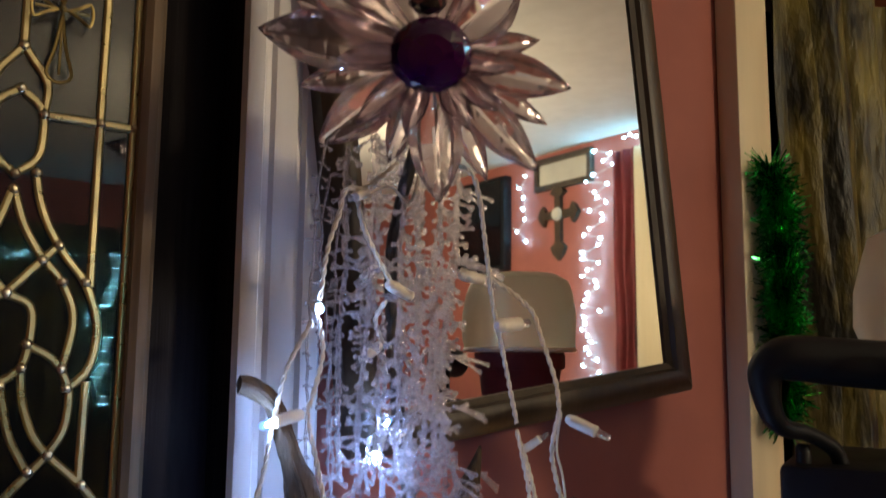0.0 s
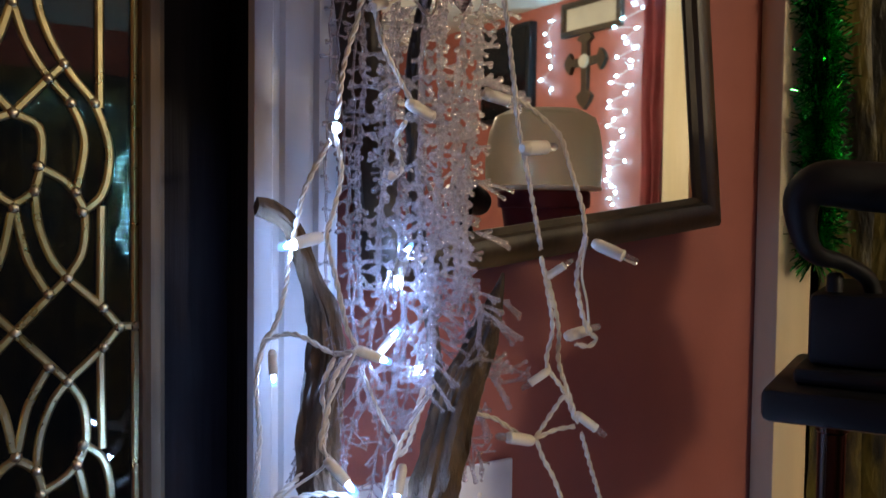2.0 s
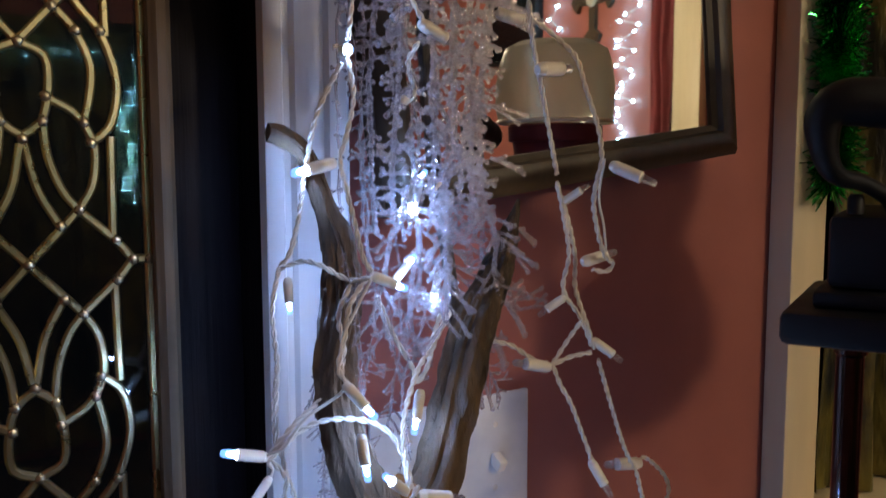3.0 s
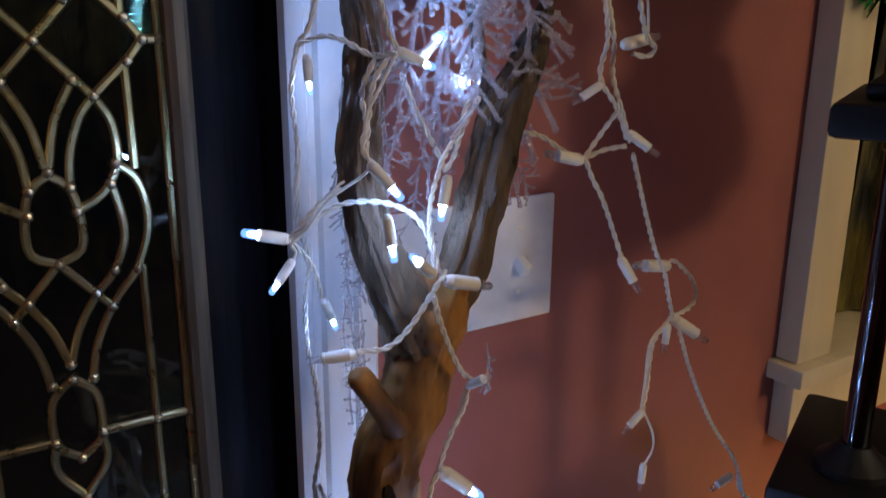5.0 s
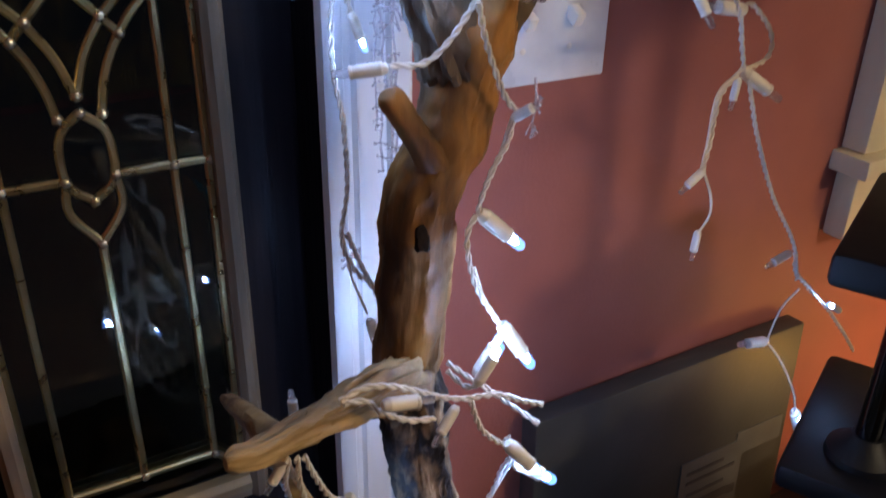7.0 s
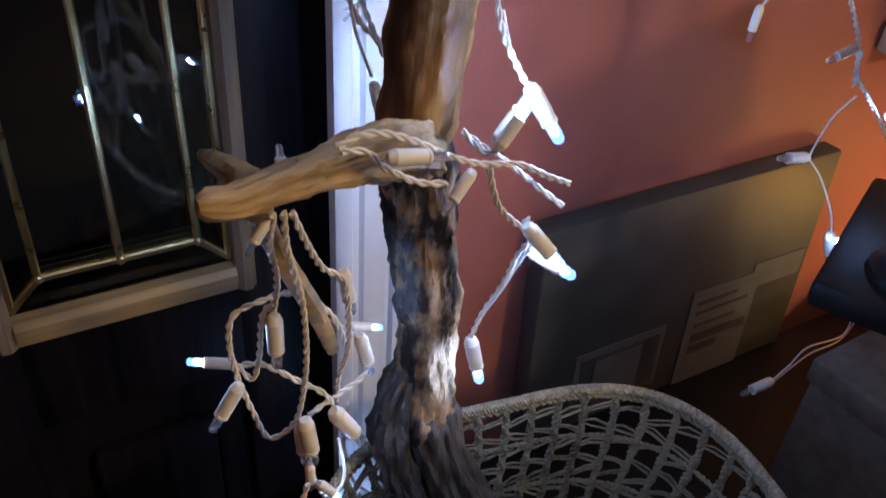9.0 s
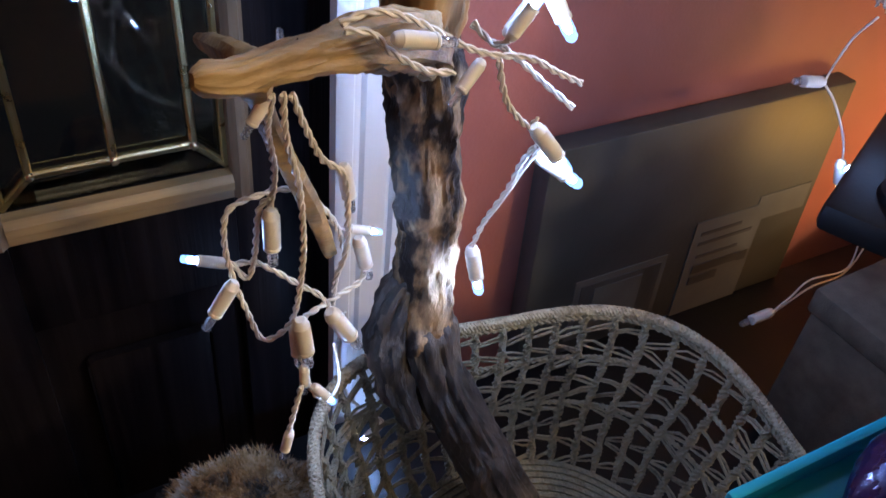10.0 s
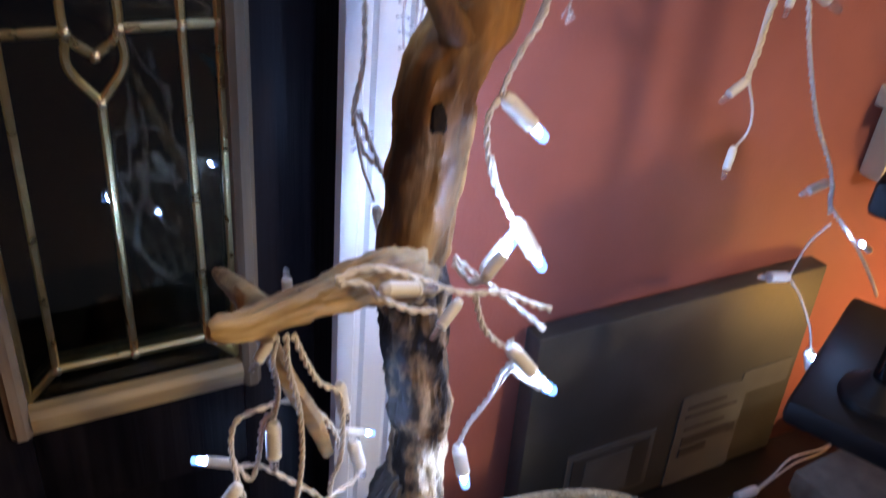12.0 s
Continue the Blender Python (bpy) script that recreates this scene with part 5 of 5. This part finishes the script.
wire(left_string, [(0.305, 0.600, 1.296), (0.308, 0.600, 1.292), (0.306, 0.600, 1.287)], 1)
mini_lamp(left_string, (0.375, 0.622, 1.566), (0.3665, 0.600, 1.5635), 1)
mini_lamp(left_string, (0.413, 0.585, 1.583), (0.435, 0.585, 1.574), 0)
mini_lamp(left_string, (0.427, 0.615, 1.540), (0.410, 0.615, 1.527), 0)
mini_lamp(left_string, (0.395, 0.585, 1.648), (0.379, 0.575, 1.641), 0)
mini_lamp(left_string, (0.420, 0.610, 1.599), (0.409, 0.610, 1.590), 0)
mini_lamp(left_string, (0.366, 0.620, 1.490), (0.342, 0.615, 1.485), 1)
mini_lamp(left_string, (0.376, 0.588, 1.415), (0.395, 0.588, 1.407), 1)
mini_lamp(left_string, (0.400, 0.600, 1.407), (0.410, 0.600, 1.417), 1)
mini_lamp(left_string, (0.336, 0.635, 1.411), (0.337, 0.635, 1.394), 1)
mini_lamp(left_string, (0.305, 0.602, 1.300), (0.284, 0.602, 1.306), 1)
mini_lamp(left_string, (0.306, 0.600, 1.287), (0.298, 0.600, 1.277), 1)
mini_lamp(left_string, (0.330, 0.610, 1.254), (0.336, 0.610, 1.239), 1)
mini_lamp(left_string, (0.343, 0.565, 1.351), (0.353, 0.555, 1.336), 1)
mini_lamp(left_string, (0.406, 0.575, 1.335), (0.399, 0.570, 1.316), 1)
mini_lamp(left_string, (0.345, 0.548, 1.322), (0.344, 0.540, 1.304), 1)
mini_lamp(left_string, (0.370, 0.535, 1.284), (0.356, 0.530, 1.296), 1)
mini_lamp(left_string, (0.382, 0.540, 1.277), (0.407, 0.540, 1.270), 0)
mini_lamp(left_string, (0.326, 0.555, 1.235), (0.307, 0.565, 1.232), 0)
mini_lamp(left_string, (0.404, 0.545, 1.198), (0.406, 0.535, 1.205), 0)
mini_lamp(left_string, (0.383, 0.545, 1.141), (0.404, 0.542, 1.121), 1)
mini_lamp(left_string, (0.393, 0.530, 1.066), (0.409, 0.525, 1.040), 1)
mini_lamp(left_string, (0.368, 0.520, 1.041), (0.382, 0.520, 1.060), 1)
mini_lamp(left_string, (0.342, 0.620, 1.036), (0.347, 0.620, 1.015), 1)
wire(left_string, [(0.374, 0.590, 1.414), (0.358, 0.585, 1.397), (0.351, 0.580, 1.376), (0.344, 0.575, 1.359), (0.347, 0.570, 1.350)])
wire(left_string, [(0.374, 0.585, 1.413), (0.360, 0.582, 1.393), (0.348, 0.578, 1.375), (0.347, 0.575, 1.355)], 1)
mini_lamp(left_string, (0.431, 0.632, 1.465), (0.440, 0.632, 1.475), 1)
mini_lamp(left_string, (0.449, 0.615, 1.409), (0.444, 0.615, 1.394), 1)
mini_lamp(lower_string, (0.261, 0.560, 1.017), (0.260, 0.560, 1.035), 0)
wire(lower_string, [(0.265, 0.495, 1.075), (0.278, 0.496, 1.078), (0.292, 0.496, 1.075), (0.309, 0.497, 1.066), (0.326, 0.497, 1.055), (0.344, 0.498, 1.046), (0.370, 0.499, 1.039), (0.390, 0.499, 1.027), (0.408, 0.500, 1.017)])
wire(lower_string, [(0.269, 0.500, 1.069), (0.282, 0.499, 1.066), (0.290, 0.497, 1.057), (0.308, 0.496, 1.045), (0.324, 0.495, 1.041)])
wire(lower_string, [(0.352, 0.500, 1.041), (0.357, 0.501, 1.025), (0.365, 0.502, 1.009), (0.382, 0.503, 0.992), (0.385, 0.504, 0.997), (0.383, 0.505, 0.991)])
wire(lower_string, [(0.389, 0.505, 0.978), (0.386, 0.511, 0.963), (0.384, 0.517, 0.940), (0.376, 0.524, 0.913), (0.373, 0.530, 0.888)])
wire(lower_string, [(0.392, 0.505, 0.972), (0.391, 0.512, 0.959), (0.382, 0.518, 0.931), (0.373, 0.525, 0.906)], 1)
wire(lower_string, [(0.347, 0.520, 1.052), (0.354, 0.510, 1.044), (0.356, 0.500, 1.051)])
wire(lower_string, [(0.235, 0.500, 1.043), (0.236, 0.512, 1.017), (0.242, 0.523, 0.985), (0.242, 0.535, 0.950)])
wire(lower_string, [(0.240, 0.500, 1.043), (0.243, 0.506, 1.016), (0.251, 0.511, 0.977), (0.254, 0.517, 0.928), (0.250, 0.522, 0.882), (0.243, 0.528, 0.862), (0.233, 0.534, 0.855), (0.227, 0.539, 0.874), (0.222, 0.545, 0.896)])
wire(lower_string, [(0.222, 0.545, 0.896), (0.219, 0.546, 0.920), (0.220, 0.546, 0.942), (0.226, 0.547, 0.950), (0.240, 0.547, 0.953), (0.257, 0.548, 0.952), (0.273, 0.549, 0.939), (0.286, 0.549, 0.918), (0.293, 0.550, 0.892)])
wire(lower_string, [(0.244, 0.500, 1.042), (0.253, 0.504, 1.017), (0.262, 0.509, 0.997), (0.276, 0.513, 0.980), (0.280, 0.517, 0.949), (0.281, 0.521, 0.920), (0.277, 0.526, 0.895), (0.277, 0.530, 0.870)])
wire(lower_string, [(0.223, 0.550, 0.906), (0.230, 0.545, 0.897), (0.234, 0.540, 0.920), (0.236, 0.535, 0.952), (0.241, 0.530, 0.964)])
wire(lower_string, [(0.222, 0.555, 0.902), (0.237, 0.546, 0.905), (0.255, 0.537, 0.892), (0.269, 0.529, 0.882), (0.272, 0.520, 0.876)])
wire(lower_string, [(0.265, 0.545, 0.946), (0.277, 0.550, 0.926), (0.294, 0.555, 0.906), (0.311, 0.560, 0.897)], 1)
wire(lower_string, [(0.255, 0.520, 0.878), (0.275, 0.527, 0.879), (0.296, 0.533, 0.881), (0.303, 0.540, 0.887)])
wire(lower_string, [(0.249, 0.510, 0.858), (0.251, 0.507, 0.840), (0.255, 0.503, 0.826), (0.260, 0.500, 0.826)])
wire(lower_string, [(0.245, 0.500, 0.842), (0.241, 0.500, 0.825), (0.236, 0.500, 0.802)])
wire(lower_string, [(0.278, 0.530, 0.836), (0.278, 0.520, 0.813), (0.269, 0.510, 0.811), (0.258, 0.500, 0.827)], 1)
mini_lamp(lower_string, (0.288, 0.490, 1.067), (0.311, 0.490, 1.062), 0)
mini_lamp(lower_string, (0.337, 0.492, 1.047), (0.323, 0.487, 1.035), 0)
mini_lamp(lower_string, (0.382, 0.500, 0.995), (0.399, 0.495, 0.973), 1)
mini_lamp(lower_string, (0.395, 0.510, 0.968), (0.420, 0.505, 0.947), 1)
mini_lamp(lower_string, (0.373, 0.530, 0.887), (0.379, 0.527, 0.859), 1)
mini_lamp(lower_string, (0.356, 0.500, 1.051), (0.368, 0.500, 1.067), 1)
mini_lamp(lower_string, (0.241, 0.530, 0.955), (0.241, 0.530, 0.927), 0)
mini_lamp(lower_string, (0.227, 0.570, 0.888), (0.208, 0.575, 0.893), 1)
mini_lamp(lower_string, (0.221, 0.540, 0.901), (0.207, 0.540, 0.879), 0)
mini_lamp(lower_string, (0.247, 0.505, 0.893), (0.251, 0.505, 0.860), 0)
mini_lamp(lower_string, (0.248, 0.515, 0.878), (0.249, 0.515, 0.853), 0)
mini_lamp(lower_string, (0.263, 0.500, 0.898), (0.279, 0.500, 0.867), 0)
mini_lamp(lower_string, (0.278, 0.520, 0.982), (0.282, 0.520, 0.959), 0)
mini_lamp(lower_string, (0.295, 0.535, 0.915), (0.301, 0.535, 0.890), 0)
mini_lamp(lower_string, (0.294, 0.550, 0.911), (0.308, 0.550, 0.905), 1)
mini_lamp(lower_string, (0.236, 0.505, 1.041), (0.228, 0.505, 1.029), 0)
mini_lamp(lower_string, (0.249, 0.505, 0.853), (0.249, 0.505, 0.836), 0)
mini_lamp(lower_string, (0.252, 0.498, 0.841), (0.260, 0.498, 0.828), 1)
mini_lamp(lower_string, (0.237, 0.500, 0.803), (0.233, 0.500, 0.785), 0)

wire(lower_string, [(0.309, 0.585, 0.80), (0.318, 0.615, 0.72), (0.335, 0.632, 0.64), (0.372, 0.632, 0.585)])
mini_lamp(lower_string, (0.372, 0.632, 0.583), (0.352, 0.628, 0.575), 1)
# a lit lamp tucked in among the beads
mini_lamp(left_string, (0.44, 0.63, 1.474), (0.428, 0.62, 1.458), 1)

# ---- green tinsel on the window casing ----
bm = bmesh.new()
core = smooth_path([(1.000, 0.655, 1.765), (1.010, 0.650, 1.70), (1.006, 0.648, 1.62), (1.012, 0.650, 1.55), (1.008, 0.652, 1.46)], 0.0012)
for p, t, n, b in frames_along(core):
    for _ in range(20):
        a = random.uniform(0, 2 * math.pi)
        d = (n * math.cos(a) + b * math.sin(a) + t * random.uniform(-1.3, 1.3)).normalized()
        e = p + d * random.uniform(0.012, 0.042)
        if e.y > 0.670:
            e.y = 0.670
        s = Vector((random.uniform(-1, 1), random.uniform(-1, 1), random.uniform(-1, 1))).normalized() * 0.0011
        bm.faces.new([bm.verts.new(q) for q in (p + s, p - s, e - s * 0.8, e + s * 0.8)])
tinsel = thing("tinsel_garland", "shiny green tinsel garland hanging on the window casing", "garland", at=(1.0, 0.65, 1.765))
tagged(part("foil_fringe", bm, TINSEL, tinsel, smooth=False), kind="stuff")
part("core_wire", tube(bmesh.new(), core, 0.0015, 6), TINSEL, tinsel)

# ---- the rest of the room, seen in the mirror and the door glass; lamps out of view ----
EAST = 2.6205
pic = thing("picture_frame", "small picture in a dark frame on the far wall", "picture", at=(EAST, -1.34, 2.35))
for lo, hi in (((EAST - 0.025, -1.52, 2.27), (EAST, -1.17, 2.295)), ((EAST - 0.025, -1.52, 2.39), (EAST, -1.17, 2.415)), ((EAST - 0.025, -1.52, 2.2955), (EAST, -1.495, 2.3895)), ((EAST - 0.025, -1.195, 2.2955), (EAST, -1.17, 2.3895))):
    part("frame_side", box(bmesh.new(), lo, hi, 0.003), MFRAME, pic)
part("picture", box(bmesh.new(), (EAST - 0.012, -1.4945, 2.2955), (EAST - 0.004, -1.1955, 2.3895)), LINEN, pic, smooth=False)
cross = thing("wall_cross", "ornate dark wall cross with pale centre on the far wall", "cross", at=(EAST, -1.375, 2.13))
for dy, dz, l in ((0, 1, 0.13), (0, -1, 0.20), (1, 0, 0.125), (-1, 0, 0.125)):
    bm = bmesh.new()
    d, s = Vector((0, dy, dz)), Vector((0, -dz, dy))
    c = Vector((EAST - 0.012, -1.375, 2.155))
    out = [c + s * 0.018, c + d * l * 0.6 + s * 0.016, c + d * l * 0.72 + s * 0.045, c + d * l * 0.86 + s * 0.03, c + d * l, c + d * l * 0.86 - s * 0.03, c + d * l * 0.72 - s * 0.045, c + d * l * 0.6 - s * 0.016, c - s * 0.018]
    prism(bm, [(q.y, q.z) for q in out], EAST - 0.022, EAST - 0.002, 0)
    part("arm", bm, MFRAME, cross)
part("centre", lathe(bmesh.new(), [(0, 0), (0.03, 0), (0.026, 0.008), (0, 0.012)], 18, axis_matrix((EAST - 0.022, -1.375, 2.155), (2, -1.375, 2.155))), LINEN, cross)
tv = thing("dark_screen", "dark framed screen on the far wall", "screen", at=(EAST, -1.88, 2.15))
part("frame", box(bmesh.new(), (EAST - 0.05, -2.06, 1.94), (EAST, -1.70, 2.38), 0.006), BLACK, tv)
part("glass", box(bmesh.new(), (EAST - 0.054, -2.04, 1.96), (EAST - 0.051, -1.72, 2.36)), NIGHT, tv, smooth=False)
# added behind the camera so the door glass reflects dark olive
drape("curtain", -0.30, 1.75, -3.14, 0.06, 2.2, 16, 0.022, CURTAIN, "olive and gold brocade curtain added on the end wall to tint the door glass reflection")
drape("curtain", -0.05, 0.05, 0.0, 1.2, 2.36, 2, 0.012, MAROON, "maroon curtain strip on the far wall")
strip = bpy.data.objects["curtain.002"]
strip.matrix_world = pose(EAST - 0.03, -0.985, 0, 0, 0, 90)
single("pilaster", box(bmesh.new(), (EAST - 0.04, -0.925, 0), (EAST, -0.80, 2.36), 0.004), CREAM, "cream painted pilaster on the far wall", "pilaster", "structure")
LEDFAR = glow("far_cool_led", (0.24, 0.68, 1.0), 130.0)
def far_string(name_at, count, place, size=0.0050):
    s = thing("light_string", "string of lit cool white lamps hanging on the far wall", "light string", "light strings", at=name_at)
    bm = bmesh.new()
    bmesh.ops.create_icosphere(bm, subdivisions=1, radius=size)
    me = finish(bm, "bulb", LEDFAR)
    pts = []
    for i in range(count):
        p = place(i)
        pts.append(p)
        ob = new("bulb", me)
        ob.parent = s
        ob.matrix_parent_inverse = s.matrix_world.inverted()
        ob.matrix_basis = Matrix.Translation(p)
    path = [Vector(p) + Vector((0.006, 0.006, 0)) for p in pts]
    ob = part("wire", tube(bmesh.new(), path, 0.0009, 5), WIRE, s)
    ob.matrix_parent_inverse = s.matrix_world.inverted()
far_string((EAST, -1.12, 2.3), 40, lambda i: Vector((EAST - 0.02, -1.12 - 0.08 * (i / 40) + random.uniform(-0.085, 0.085), 2.39 - 0.98 * i / 40)))
far_string((EAST, -1.6, 2.35), 7, lambda i: Vector((EAST - 0.02, -1.62 + random.uniform(-0.05, 0.05), 2.36 - 0.05 * i)))
far_string((EAST, -0.93, 2.4), 4, lambda i: Vector((EAST - 0.05, -0.96 + 0.03 * i, 2.40 + random.uniform(-0.02, 0.01))))
far_string((1.25, -3.09, 2.0), 24, lambda i: Vector((1.23 + 0.03 * math.sin(i * 0.5) + random.uniform(-0.04, 0.04), -3.085, 2.05 - 0.033 * i)), 0.0062)
far_string((0.9, -3.09, 2.0), 16, lambda i: Vector((0.60 + 0.035 * i, -3.085, 2.02 + random.uniform(-0.03, 0.03))), 0.0038)
def uplight(name, at, label, base=0.0, wide=0.07):
    """An uplight: foot, pole, shallow bowl open to the top, glowing bulb."""
    ob, m = thing(name, label, "lamp", "", at=(at.x, at.y, base)), Matrix.Translation((at.x, at.y, base))
    h = at.z - 0.10 - base
    part("foot", lathe(bmesh.new(), [(0, 0), (0.13, 0), (0.13, 0.012), (0.02, 0.028), (0, 0.028)], 28, m), BLACK, ob)
    part("pole", lathe(bmesh.new(), [(0, 0.0285), (0.010, 0.0285), (0.010, h - 0.012), (0, h - 0.012)], 14, m), BLACK, ob)
    part("bowl", lathe(bmesh.new(), [(0, h - 0.0115), (0.03, h - 0.011), (wide, h + 0.002 + wide * 0.2), (wide - 0.004, h + 0.004 + wide * 0.2), (0.028, h - 0.006), (0, h - 0.006)], 28, m), BLACK, ob)
    part("bulb", lathe(bmesh.new(), [(0, h - 0.0055), (0.012, h - 0.0055), (0.016, h + 0.02), (0.0, h + 0.035)], 16, m), SHADE, ob, "glowing bulb")
# added lamp out of view: amber fill; wide bowl keeps it off the tabletop
uplight("table_lamp", FILL_AT, "slim black lamp on the low table, added out of view as amber fill", TOP + 0.0005, 0.13)
uplight("floor_lamp", ROOM_AT, "slim black floor lamp, lit, standing in the room")
